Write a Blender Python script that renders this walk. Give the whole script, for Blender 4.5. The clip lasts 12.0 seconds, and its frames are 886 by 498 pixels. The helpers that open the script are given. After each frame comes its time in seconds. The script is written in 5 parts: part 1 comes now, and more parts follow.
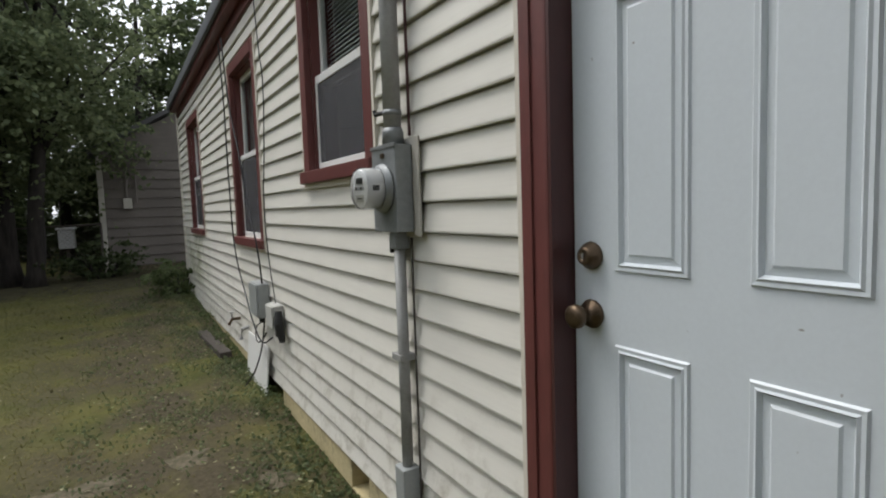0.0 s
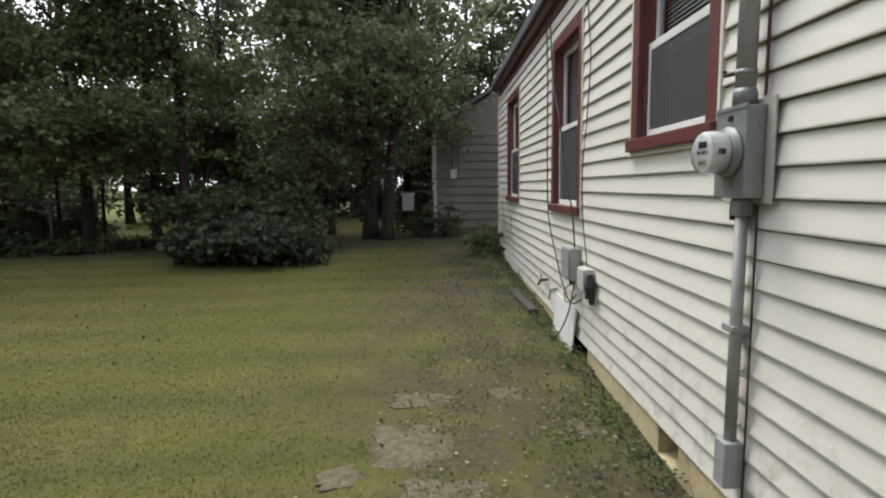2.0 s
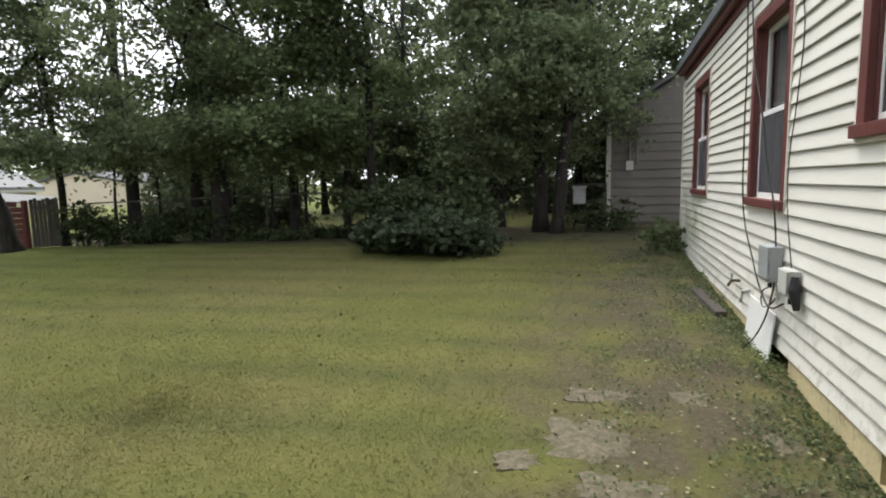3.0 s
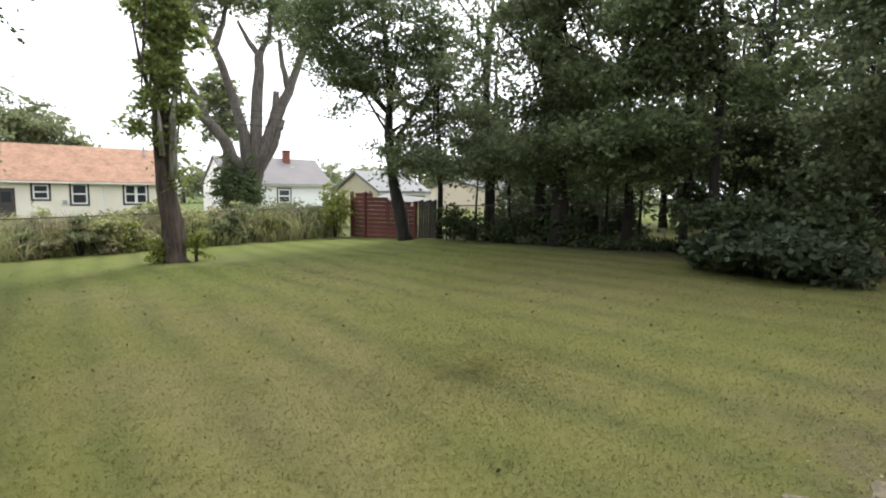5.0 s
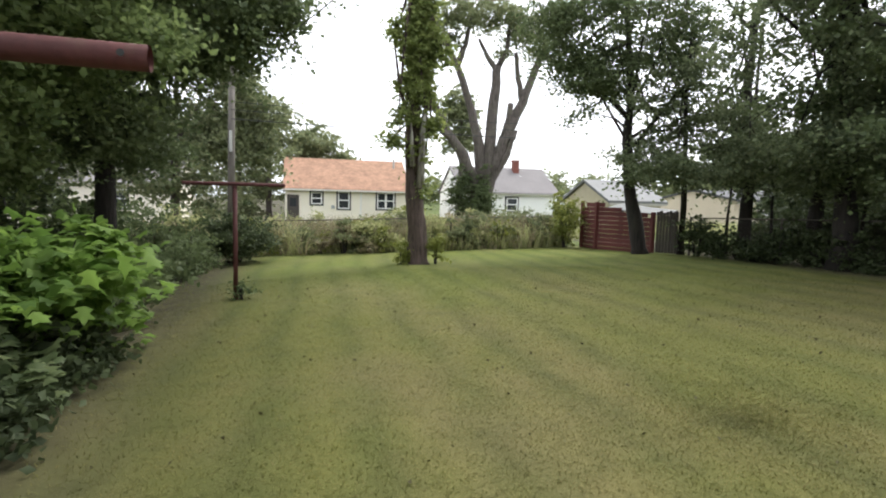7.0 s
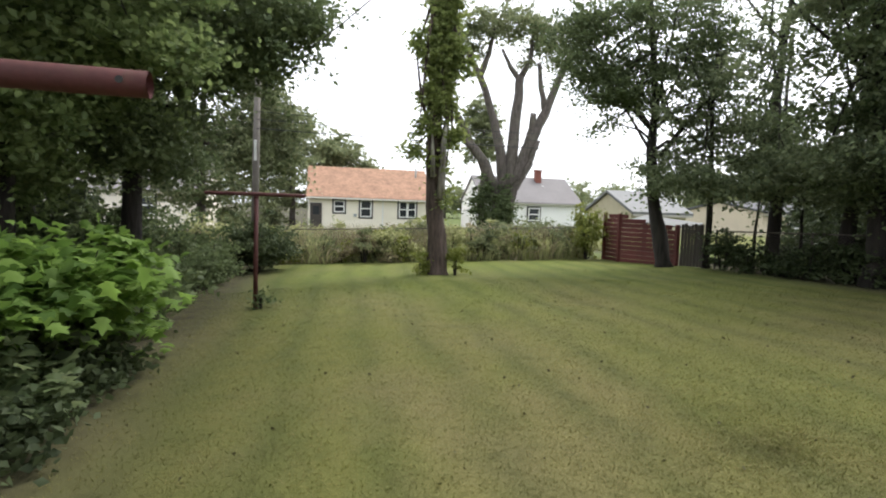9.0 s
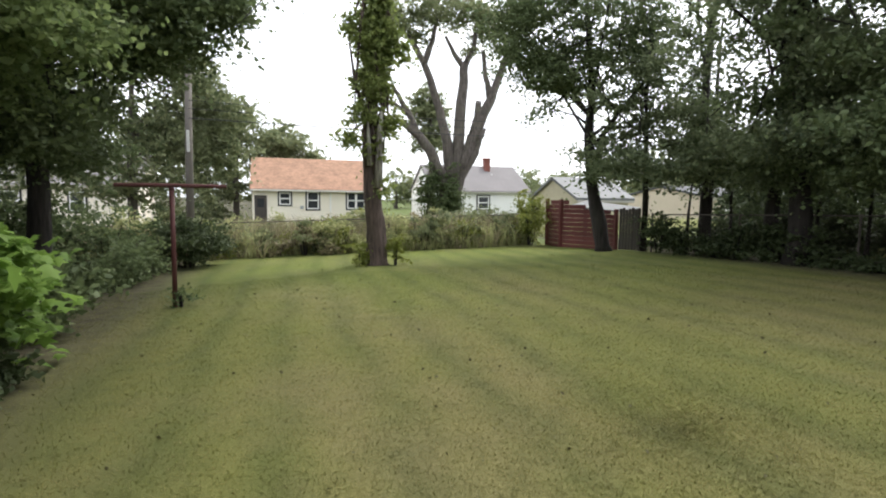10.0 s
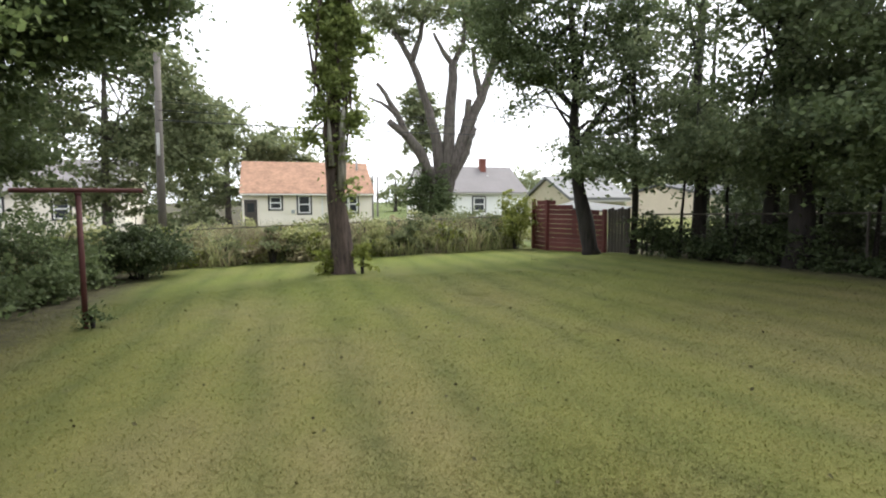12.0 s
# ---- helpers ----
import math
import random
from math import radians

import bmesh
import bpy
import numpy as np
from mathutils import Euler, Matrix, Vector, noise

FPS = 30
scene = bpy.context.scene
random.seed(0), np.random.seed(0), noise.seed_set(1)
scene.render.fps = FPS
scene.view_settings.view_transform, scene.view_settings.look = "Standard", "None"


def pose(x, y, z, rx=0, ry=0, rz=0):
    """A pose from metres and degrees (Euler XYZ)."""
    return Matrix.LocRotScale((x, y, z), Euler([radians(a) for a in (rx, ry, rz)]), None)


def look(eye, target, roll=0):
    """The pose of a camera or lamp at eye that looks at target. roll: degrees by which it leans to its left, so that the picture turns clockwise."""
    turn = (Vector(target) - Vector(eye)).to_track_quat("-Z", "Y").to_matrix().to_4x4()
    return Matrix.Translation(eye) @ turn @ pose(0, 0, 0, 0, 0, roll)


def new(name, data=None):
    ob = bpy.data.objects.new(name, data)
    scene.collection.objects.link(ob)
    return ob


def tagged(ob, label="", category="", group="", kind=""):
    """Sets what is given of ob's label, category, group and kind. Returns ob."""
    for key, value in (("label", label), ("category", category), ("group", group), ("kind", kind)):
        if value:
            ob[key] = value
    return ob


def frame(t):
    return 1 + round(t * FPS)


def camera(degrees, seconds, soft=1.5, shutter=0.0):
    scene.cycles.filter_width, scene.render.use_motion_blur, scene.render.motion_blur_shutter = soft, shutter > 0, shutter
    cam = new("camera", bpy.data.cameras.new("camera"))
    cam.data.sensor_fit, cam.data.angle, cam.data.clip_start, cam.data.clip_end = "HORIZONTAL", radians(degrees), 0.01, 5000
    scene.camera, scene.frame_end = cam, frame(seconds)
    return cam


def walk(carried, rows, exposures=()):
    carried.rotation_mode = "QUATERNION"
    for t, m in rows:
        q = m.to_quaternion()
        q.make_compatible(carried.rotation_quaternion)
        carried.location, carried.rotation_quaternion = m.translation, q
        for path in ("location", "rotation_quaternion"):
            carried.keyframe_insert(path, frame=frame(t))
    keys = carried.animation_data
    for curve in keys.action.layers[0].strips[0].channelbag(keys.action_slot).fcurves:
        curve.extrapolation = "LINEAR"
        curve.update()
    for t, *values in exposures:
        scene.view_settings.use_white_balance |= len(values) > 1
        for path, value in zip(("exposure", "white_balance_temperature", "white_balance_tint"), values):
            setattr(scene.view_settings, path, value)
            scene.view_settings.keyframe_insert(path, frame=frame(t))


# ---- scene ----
cam = camera(78.7, 12.0, soft=2.0)
PATH = [
    (0.0, pose(0.022, 0.041, 1.460, 85.36, 1.93, -31.18)),
    (0.5, pose(-0.020, 0.054, 1.445, 85.12, 1.47, -26.34)),
    (1.0, pose(-0.070, 0.036, 1.438, 84.49, 1.29, -19.17)),
    (1.5, pose(-0.125, 0.005, 1.426, 83.98, 0.85, -10.25)),
    (2.0, pose(-0.160, -0.062, 1.424, 83.39, 0.75, -0.75)),
    (2.5, pose(-0.188, -0.090, 1.430, 82.80, 0.75, 8.40)),
    (3.0, pose(-0.222, -0.155, 1.434, 82.95, 1.30, 16.75)),
    (5.0, pose(0.126, -0.303, 1.407, 84.36, -0.57, 51.88)),
    (5.5, pose(0.107, -0.386, 1.404, 84.22, -1.00, 59.09)),
    (6.0, pose(-0.042, -0.403, 1.399, 84.14, -1.07, 65.25)),
    (6.5, pose(-0.184, -0.375, 1.392, 84.40, -1.28, 70.68)),
    (7.0, pose(-0.207, -0.376, 1.405, 84.92, -1.38, 75.18)),
    (9.0, pose(-0.251, -0.324, 1.454, 85.76, -1.89, 77.51)),
    (9.5, pose(-0.257, -0.160, 1.435, 85.31, -1.20, 74.93)),
    (10.0, pose(-0.352, 0.070, 1.425, 84.83, -0.71, 72.64)),
    (10.5, pose(-0.439, 0.305, 1.411, 84.67, -0.83, 71.43)),
    (11.0, pose(-0.564, 0.556, 1.416, 84.68, -0.53, 71.29)),
    (11.5, pose(-0.801, 0.822, 1.421, 84.77, -0.16, 72.01)),
    (12.0, pose(-1.082, 1.081, 1.429, 85.03, 0.12, 73.06)),
]
EXPOSURES = [(0.0, 0.50), (1.0, 0.63), (2.0, 0.92), (3.0, 1.22), (5.0, 1.30), (7.0, 1.22), (9.0, 1.14), (12.0, 1.24)]
walk(cam, PATH, EXPOSURES)


# ---------------------------------------------------------------- world and light
SUN_EL, SUN_ROT = radians(58.6), radians(-35)
world = bpy.data.worlds.new("overcast_sky")
scene.world = world
world.use_nodes = True
wn, wl = world.node_tree.nodes, world.node_tree.links
bg = wn["Background"]
sky = wn.new("ShaderNodeTexSky")
sky.sky_type, sky.sun_disc = "NISHITA", False
sky.sun_elevation, sky.sun_rotation = SUN_EL, SUN_ROT
sky.dust_density, sky.air_density = 4.0, 1.0
pale = wn.new("ShaderNodeHueSaturation")
pale.inputs["Saturation"].default_value = 0.30
veil = wn.new("ShaderNodeMix")
veil.data_type = "RGBA"
veil.inputs[0].default_value = 0.55
veil.inputs[7].default_value = (8.8, 9.2, 9.9, 1)
wl.new(sky.outputs[0], pale.inputs["Color"])
wl.new(pale.outputs[0], veil.inputs[6])
wl.new(veil.outputs[2], bg.inputs["Color"])
bg.inputs["Strength"].default_value = 0.135
sun_data = bpy.data.lights.new("sun", "SUN")
sun_data.energy, sun_data.angle, sun_data.color = 1.25, radians(22), (1.0, 0.97, 0.93)
sun = new("sun", sun_data)
sun.matrix_world = look((-7.0, 10.0, 20), (0, 0, 0))

# ---------------------------------------------------------------- materials


def node_mat(name):
    m = bpy.data.materials.new(name)
    m.use_nodes = True
    nt = m.node_tree
    return m, nt, nt.nodes["Principled BSDF"]


def ramp(nt, source, stops):
    r = nt.nodes.new("ShaderNodeValToRGB")
    while len(r.color_ramp.elements) < len(stops):
        r.color_ramp.elements.new(0.5)
    for e, (p, c) in zip(r.color_ramp.elements, stops):
        e.position, e.color = p, (*c, 1)
    nt.links.new(source, r.inputs[0])
    return r.outputs[0]


def tex_noise(nt, scale, detail=4.0, stretch=(1, 1, 1), rough=0.55):
    co = nt.nodes.new("ShaderNodeTexCoord")
    mp = nt.nodes.new("ShaderNodeMapping")
    mp.inputs["Scale"].default_value = stretch
    nt.links.new(co.outputs["Object"], mp.inputs[0])
    n = nt.nodes.new("ShaderNodeTexNoise")
    n.inputs["Scale"].default_value, n.inputs["Detail"].default_value, n.inputs["Roughness"].default_value = scale, detail, rough
    nt.links.new(mp.outputs[0], n.inputs["Vector"])
    return n.outputs["Fac"]


def mixc(nt, fac, a, b, mode="MIX"):
    m = nt.nodes.new("ShaderNodeMix")
    m.data_type, m.blend_type = "RGBA", mode
    for i, v in ((0, fac), (6, a), (7, b)):
        if isinstance(v, (int, float)):
            m.inputs[i].default_value = v
        elif isinstance(v, tuple):
            m.inputs[i].default_value = (*v, 1)
        else:
            nt.links.new(v, m.inputs[i])
    return m.outputs[2]


def bump(nt, bsdf, height, strength=0.3, dist=0.01):
    b = nt.nodes.new("ShaderNodeBump")
    b.inputs["Strength"].default_value, b.inputs["Distance"].default_value = strength, dist
    nt.links.new(height, b.inputs["Height"])
    nt.links.new(b.outputs[0], bsdf.inputs["Normal"])


def scaled(c, k):
    return tuple(min(1.0, v * k) for v in c)


def surface(name, base, rough=0.6, metal=0.0, fine=60.0, coarse=2.5, vary=0.18, relief=0.15, dirt=None, dirt_at=(0.55, 0.75), stretch=(1, 1, 1), per_piece=0.0):
    """Paint, wood, metal: a base colour with grain, broad stains, wear and fine relief."""
    m, nt, b = node_mat(name)
    broad = tex_noise(nt, coarse, 5)
    grain = tex_noise(nt, fine, 3, stretch)
    col = ramp(nt, broad, [(0.3, scaled(base, 1 - vary)), (0.7, scaled(base, 1 + vary * 0.6))])
    col = mixc(nt, 0.5, col, ramp(nt, grain, [(0.3, scaled(base, 1 - vary)), (0.75, scaled(base, 1 + vary * 0.5))]))
    if dirt:
        mask = ramp(nt, tex_noise(nt, coarse * 2.7, 8, (1, 1, 0.6), 0.7), [(dirt_at[0], (0, 0, 0)), (dirt_at[1], (1, 1, 1))])
        col = mixc(nt, mask, col, dirt)
    if per_piece:
        oi = nt.nodes.new("ShaderNodeObjectInfo")
        col = mixc(nt, 1.0, col, ramp(nt, oi.outputs["Random"], [(0, (1 - per_piece,) * 3), (1, (1, 1, 1))]), "MULTIPLY")
    nt.links.new(col, b.inputs["Base Color"])
    b.inputs["Roughness"].default_value, b.inputs["Metallic"].default_value = rough, metal
    bump(nt, b, grain, relief, 0.004)
    return m


def siding_material():
    """Cream vinyl with grain, grime low on the wall and a patch of green algae near the far window."""
    m = surface("cream_vinyl_siding", (0.69, 0.67, 0.61), 0.5, fine=30, coarse=1.6, vary=0.07, relief=0.08, dirt=(0.46, 0.43, 0.36), dirt_at=(0.62, 0.95), stretch=(1, 0.15, 3), per_piece=0.05)
    nt = m.node_tree
    b = nt.nodes["Principled BSDF"]
    old = b.inputs["Base Color"].links[0].from_socket
    geo = nt.nodes.new("ShaderNodeNewGeometry")
    sp = nt.nodes.new("ShaderNodeSeparateXYZ")
    nt.links.new(geo.outputs["Position"], sp.inputs[0])

    def span(axis, a, b_, c, d):
        up, dn = nt.nodes.new("ShaderNodeMapRange"), nt.nodes.new("ShaderNodeMapRange")
        for r, lo, hi in ((up, a, b_), (dn, d, c)):
            r.inputs["From Min"].default_value, r.inputs["From Max"].default_value = lo, hi
            nt.links.new(sp.outputs[axis], r.inputs["Value"])
        return times(up.outputs[0], dn.outputs[0])

    def times(p, q):
        k = nt.nodes.new("ShaderNodeMath")
        k.operation = "MULTIPLY"
        nt.links.new(p, k.inputs[0])
        nt.links.new(q, k.inputs[1])
        return k.outputs[0]

    def speckle(scale, lo, hi):
        n = nt.nodes.new("ShaderNodeTexNoise")
        n.inputs["Scale"].default_value, n.inputs["Detail"].default_value, n.inputs["Roughness"].default_value = scale, 8, 0.7
        nt.links.new(geo.outputs["Position"], n.inputs["Vector"])
        return ramp(nt, n.outputs["Fac"], [(lo, (0, 0, 0)), (hi, (1, 1, 1))])

    algae = times(span(1, 6.6, 7.6, 8.4, 9.6), times(span(2, 0.4, 0.75, 1.0, 1.35), speckle(3.0, 0.42, 0.62)))
    col = mixc(nt, algae, old, (0.22, 0.24, 0.12))
    grime = times(span(2, -1.0, -0.9, 0.30, 0.95), speckle(9.0, 0.50, 0.72))
    col = mixc(nt, grime, col, (0.34, 0.31, 0.25))
    chips = times(span(2, -1.0, -0.9, 1.2, 2.2), speckle(26.0, 0.70, 0.74))
    col = mixc(nt, chips, col, (0.20, 0.17, 0.13))
    nt.links.new(col, b.inputs["Base Color"])
    return m


def foliage(name, dark, light, trans=0.35, rough=0.6):
    m, nt, b = node_mat(name)
    geo = nt.nodes.new("ShaderNodeNewGeometry")
    col = ramp(nt, geo.outputs["Random Per Island"], [(0.0, dark), (0.6, tuple((a + c) / 2 for a, c in zip(dark, light))), (1.0, light)])
    col = mixc(nt, ramp(nt, tex_noise(nt, 0.7, 3), [(0.35, (0, 0, 0)), (0.7, (0.6, 0.6, 0.6))]), col, light)
    nt.links.new(col, b.inputs["Base Color"])
    b.inputs["Roughness"].default_value = rough
    b.inputs["Specular IOR Level"].default_value = 0.22
    t = nt.nodes.new("ShaderNodeBsdfTranslucent")
    nt.links.new(col, t.inputs["Color"])
    mx = nt.nodes.new("ShaderNodeMixShader")
    mx.inputs[0].default_value = trans
    nt.links.new(b.outputs[0], mx.inputs[1])
    nt.links.new(t.outputs[0], mx.inputs[2])
    nt.links.new(mx.outputs[0], nt.nodes["Material Output"].inputs[0])
    return m


def bark(name, base):
    m, nt, b = node_mat(name)
    ridges = tex_noise(nt, 14, 6, (1, 1, 0.16), 0.65)
    patch = tex_noise(nt, 2.2, 4)
    col = ramp(nt, ridges, [(0.35, scaled(base, 0.4)), (0.65, scaled(base, 1.25))])
    col = mixc(nt, ramp(nt, patch, [(0.5, (0, 0, 0)), (0.75, (0.6, 0.6, 0.6))]), col, (base[0] * 1.3, base[1] * 1.5, base[2] * 1.2))
    nt.links.new(col, b.inputs["Base Color"])
    b.inputs["Roughness"].default_value = 0.95
    bump(nt, b, ridges, 0.9, 0.03)
    return m


def along(nt, axis, lo, hi):
    """0 to 1 between two places along a world axis."""
    co = nt.nodes.new("ShaderNodeTexCoord")
    sp = nt.nodes.new("ShaderNodeSeparateXYZ")
    nt.links.new(co.outputs["Object"], sp.inputs[0])
    r = nt.nodes.new("ShaderNodeMapRange")
    r.interpolation_type = "SMOOTHSTEP"
    r.inputs["From Min"].default_value, r.inputs["From Max"].default_value = lo, hi
    nt.links.new(sp.outputs["XYZ".index(axis)], r.inputs["Value"])
    return r.outputs[0]


def mown_tone(nt):
    """Factors over the lawn's plan: mower swathes along the yard, painted shade to the south, and dry patches."""
    co = nt.nodes.new("ShaderNodeTexCoord")
    mp = nt.nodes.new("ShaderNodeMapping")
    mp.inputs["Rotation"].default_value = (0, 0, radians(1.5))
    nt.links.new(co.outputs["Object"], mp.inputs[0])
    wv = nt.nodes.new("ShaderNodeTexWave")
    wv.wave_type, wv.bands_direction = "BANDS", "Y"
    wv.inputs["Scale"].default_value, wv.inputs["Distortion"].default_value = 0.40, 7.5
    wv.inputs["Detail"].default_value, wv.inputs["Detail Scale"].default_value, wv.inputs["Detail Roughness"].default_value = 5.0, 0.22, 0.72
    nt.links.new(mp.outputs[0], wv.inputs["Vector"])
    swathe = ramp(nt, wv.outputs["Fac"], [(0.0, (0.78, 0.83, 0.79)), (0.25, (0.92, 0.95, 0.93)), (0.9, (1.06, 1.05, 1.02))])
    swathe = mixc(nt, ramp(nt, tex_noise(nt, 0.5, 4), [(0.42, (0, 0, 0)), (0.66, (0.7, 0.7, 0.7))]), swathe, (0.99, 0.99, 0.97))
    blotch = ramp(nt, tex_noise(nt, 3.5, 6, (1, 1, 1), 0.7), [(0.28, (0.64, 0.68, 0.66)), (0.46, (0.83, 0.85, 0.85)), (0.72, (0.92, 0.92, 0.91))])
    swathe = mixc(nt, 1.0, swathe, blotch, "MULTIPLY")
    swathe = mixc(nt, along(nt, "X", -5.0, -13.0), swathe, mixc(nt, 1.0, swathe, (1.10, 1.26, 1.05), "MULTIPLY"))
    # South side darkened: tree shade painted over thin, dull grass.
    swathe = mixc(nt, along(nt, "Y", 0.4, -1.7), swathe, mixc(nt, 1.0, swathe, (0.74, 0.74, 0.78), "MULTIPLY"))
    dry = ramp(nt, tex_noise(nt, 0.42, 6, (0.6, 1, 1), 0.62), [(0.44, (0, 0, 0)), (0.68, (0.9, 0.9, 0.9))])
    return swathe, dry


def lawn_material():
    m, nt, b = node_mat("lawn_soil_and_grass")
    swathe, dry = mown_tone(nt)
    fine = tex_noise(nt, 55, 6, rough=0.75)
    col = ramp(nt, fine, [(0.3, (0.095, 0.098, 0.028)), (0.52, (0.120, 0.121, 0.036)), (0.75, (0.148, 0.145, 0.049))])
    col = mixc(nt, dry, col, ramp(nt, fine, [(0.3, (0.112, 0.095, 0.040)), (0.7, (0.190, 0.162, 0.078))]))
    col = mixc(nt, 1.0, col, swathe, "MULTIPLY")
    bare = ramp(nt, tex_noise(nt, 2.6, 5, rough=0.7), [(0.66, (0, 0, 0)), (0.76, (0.55, 0.55, 0.55))])
    soil = ramp(nt, tex_noise(nt, 30, 5, rough=0.7), [(0.3, (0.040, 0.033, 0.021)), (0.7, (0.115, 0.096, 0.065))])
    col = mixc(nt, bare, col, soil)
    strip = nt.nodes.new("ShaderNodeMath")
    strip.operation = "MULTIPLY"
    nt.links.new(along(nt, "X", -1.7, 0.1), strip.inputs[0])
    nt.links.new(ramp(nt, tex_noise(nt, 1.9, 5, rough=0.65), [(0.38, (0, 0, 0)), (0.56, (0.95, 0.95, 0.95))]), strip.inputs[1])
    col = mixc(nt, strip.outputs[0], col, soil)
    rough_field = ramp(nt, tex_noise(nt, 1.5, 5), [(0.3, (0.05, 0.065, 0.02)), (0.7, (0.12, 0.15, 0.045))])
    col = mixc(nt, along(nt, "X", -16.2, -17.2), col, rough_field)
    # Bare ground with the trees' shade darkened into its colour.
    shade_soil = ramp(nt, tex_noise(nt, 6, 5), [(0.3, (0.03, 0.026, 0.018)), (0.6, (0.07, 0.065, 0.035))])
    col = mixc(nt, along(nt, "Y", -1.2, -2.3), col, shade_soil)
    # Band below the fence trees: their shade painted along with the litter soil.
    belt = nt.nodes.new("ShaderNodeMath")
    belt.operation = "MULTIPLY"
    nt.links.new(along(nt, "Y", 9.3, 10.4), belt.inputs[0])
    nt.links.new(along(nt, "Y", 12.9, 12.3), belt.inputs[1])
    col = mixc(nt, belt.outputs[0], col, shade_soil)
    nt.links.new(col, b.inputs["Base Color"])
    b.inputs["Roughness"].default_value = 1.0
    b.inputs["Specular IOR Level"].default_value = 0.15
    bump(nt, b, fine, 0.45, 0.02)
    return m


def grass_material():
    m, nt, b = node_mat("mown_grass_blades")
    swathe, dry = mown_tone(nt)
    geo = nt.nodes.new("ShaderNodeNewGeometry")
    rnd = geo.outputs["Random Per Island"]
    col = ramp(nt, rnd, [(0.0, (0.144, 0.150, 0.038)), (0.55, (0.175, 0.174, 0.047)), (0.85, (0.206, 0.191, 0.060)), (1.0, (0.235, 0.204, 0.088))])
    col = mixc(nt, dry, col, ramp(nt, rnd, [(0.0, (0.160, 0.138, 0.050)), (1.0, (0.265, 0.224, 0.100))]))
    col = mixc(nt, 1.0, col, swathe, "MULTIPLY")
    nt.links.new(col, b.inputs["Base Color"])
    b.inputs["Roughness"].default_value = 0.7
    b.inputs["Specular IOR Level"].default_value = 0.2
    t = nt.nodes.new("ShaderNodeBsdfTranslucent")
    nt.links.new(col, t.inputs["Color"])
    mx = nt.nodes.new("ShaderNodeMixShader")
    mx.inputs[0].default_value = 0.4
    nt.links.new(b.outputs[0], mx.inputs[1])
    nt.links.new(t.outputs[0], mx.inputs[2])
    nt.links.new(mx.outputs[0], nt.nodes["Material Output"].inputs[0])
    return m


def glass_material(name, tint=(0.9, 0.95, 0.95)):
    m, nt, b = node_mat(name)
    gl = nt.nodes.new("ShaderNodeBsdfGlossy")
    gl.inputs["Roughness"].default_value = 0.03
    tr = nt.nodes.new("ShaderNodeBsdfTransparent")
    tr.inputs["Color"].default_value = (*tint, 1)
    fr = nt.nodes.new("ShaderNodeFresnel")
    fr.inputs["IOR"].default_value = 1.6
    mx = nt.nodes.new("ShaderNodeMixShader")
    nt.links.new(fr.outputs[0], mx.inputs[0])
    nt.links.new(tr.outputs[0], mx.inputs[1])
    nt.links.new(gl.outputs[0], mx.inputs[2])
    nt.links.new(mx.outputs[0], nt.nodes["Material Output"].inputs[0])
    return m


def screen_material():
    m, nt, b = node_mat("insect_screen")
    b.inputs["Base Color"].default_value = (0.10, 0.10, 0.11, 1)
    b.inputs["Roughness"].default_value = 0.6
    tr = nt.nodes.new("ShaderNodeBsdfTransparent")
    mx = nt.nodes.new("ShaderNodeMixShader")
    mx.inputs[0].default_value = 0.5
    nt.links.new(tr.outputs[0], mx.inputs[1])
    nt.links.new(b.outputs[0], mx.inputs[2])
    nt.links.new(mx.outputs[0], nt.nodes["Material Output"].inputs[0])
    return m


VINYL = siding_material()
VINYL_TRIM = surface("cream_vinyl_trim", (0.66, 0.62, 0.54), 0.5, vary=0.07)
RED_PAINT = surface("dark_red_trim_paint", (0.135, 0.040, 0.036), 0.5, vary=0.25, relief=0.25, stretch=(1, 1, 0.2), dirt=(0.09, 0.03, 0.028))
JAMB_RED = surface("brown_red_jamb_paint", (0.068, 0.024, 0.023), 0.45, vary=0.2, stretch=(1, 1, 0.2))
DOOR_WHITE = surface("white_steel_door_paint", (0.62, 0.67, 0.71), 0.38, vary=0.05, relief=0.05, fine=90, dirt=(0.5, 0.52, 0.52), dirt_at=(0.66, 0.95))
dn_, db_ = DOOR_WHITE.node_tree, DOOR_WHITE.node_tree.nodes["Principled BSDF"]
dn_.links.new(mixc(dn_, ramp(dn_, tex_noise(dn_, 24, 2, rough=0.4), [(0.75, (0, 0, 0)), (0.765, (0.8, 0.8, 0.8))]), db_.inputs["Base Color"].links[0].from_socket, (0.16, 0.14, 0.12)), db_.inputs["Base Color"])
BRASS = surface("tarnished_brass", (0.125, 0.088, 0.058), 0.42, 0.85, vary=0.35, fine=120)
SASH_WHITE = surface("white_sash_paint", (0.75, 0.75, 0.73), 0.45, vary=0.06)
GALV = surface("galvanised_steel", (0.36, 0.36, 0.35), 0.6, 0.35, vary=0.2, fine=80)
METER_STEEL = surface("weathered_meter_steel", (0.27, 0.285, 0.29), 0.55, 0.55, fine=60, coarse=5, vary=0.22, dirt=(0.15, 0.15, 0.145))
DRIP_GREY = surface("dull_grey_drip_edge", (0.105, 0.115, 0.125), 0.6, 0.2, vary=0.2)
GREY_PAINT = surface("grey_enamel_box", (0.34, 0.36, 0.36), 0.5, 0.2, vary=0.12)
# Galvanised wire, its base colour dropped to imitate shade below the canopy.
SHADED_WIRE = surface("shade_darkened_fence_wire", (0.10, 0.085, 0.075), 0.8, 0.3, fine=40, vary=0.3)
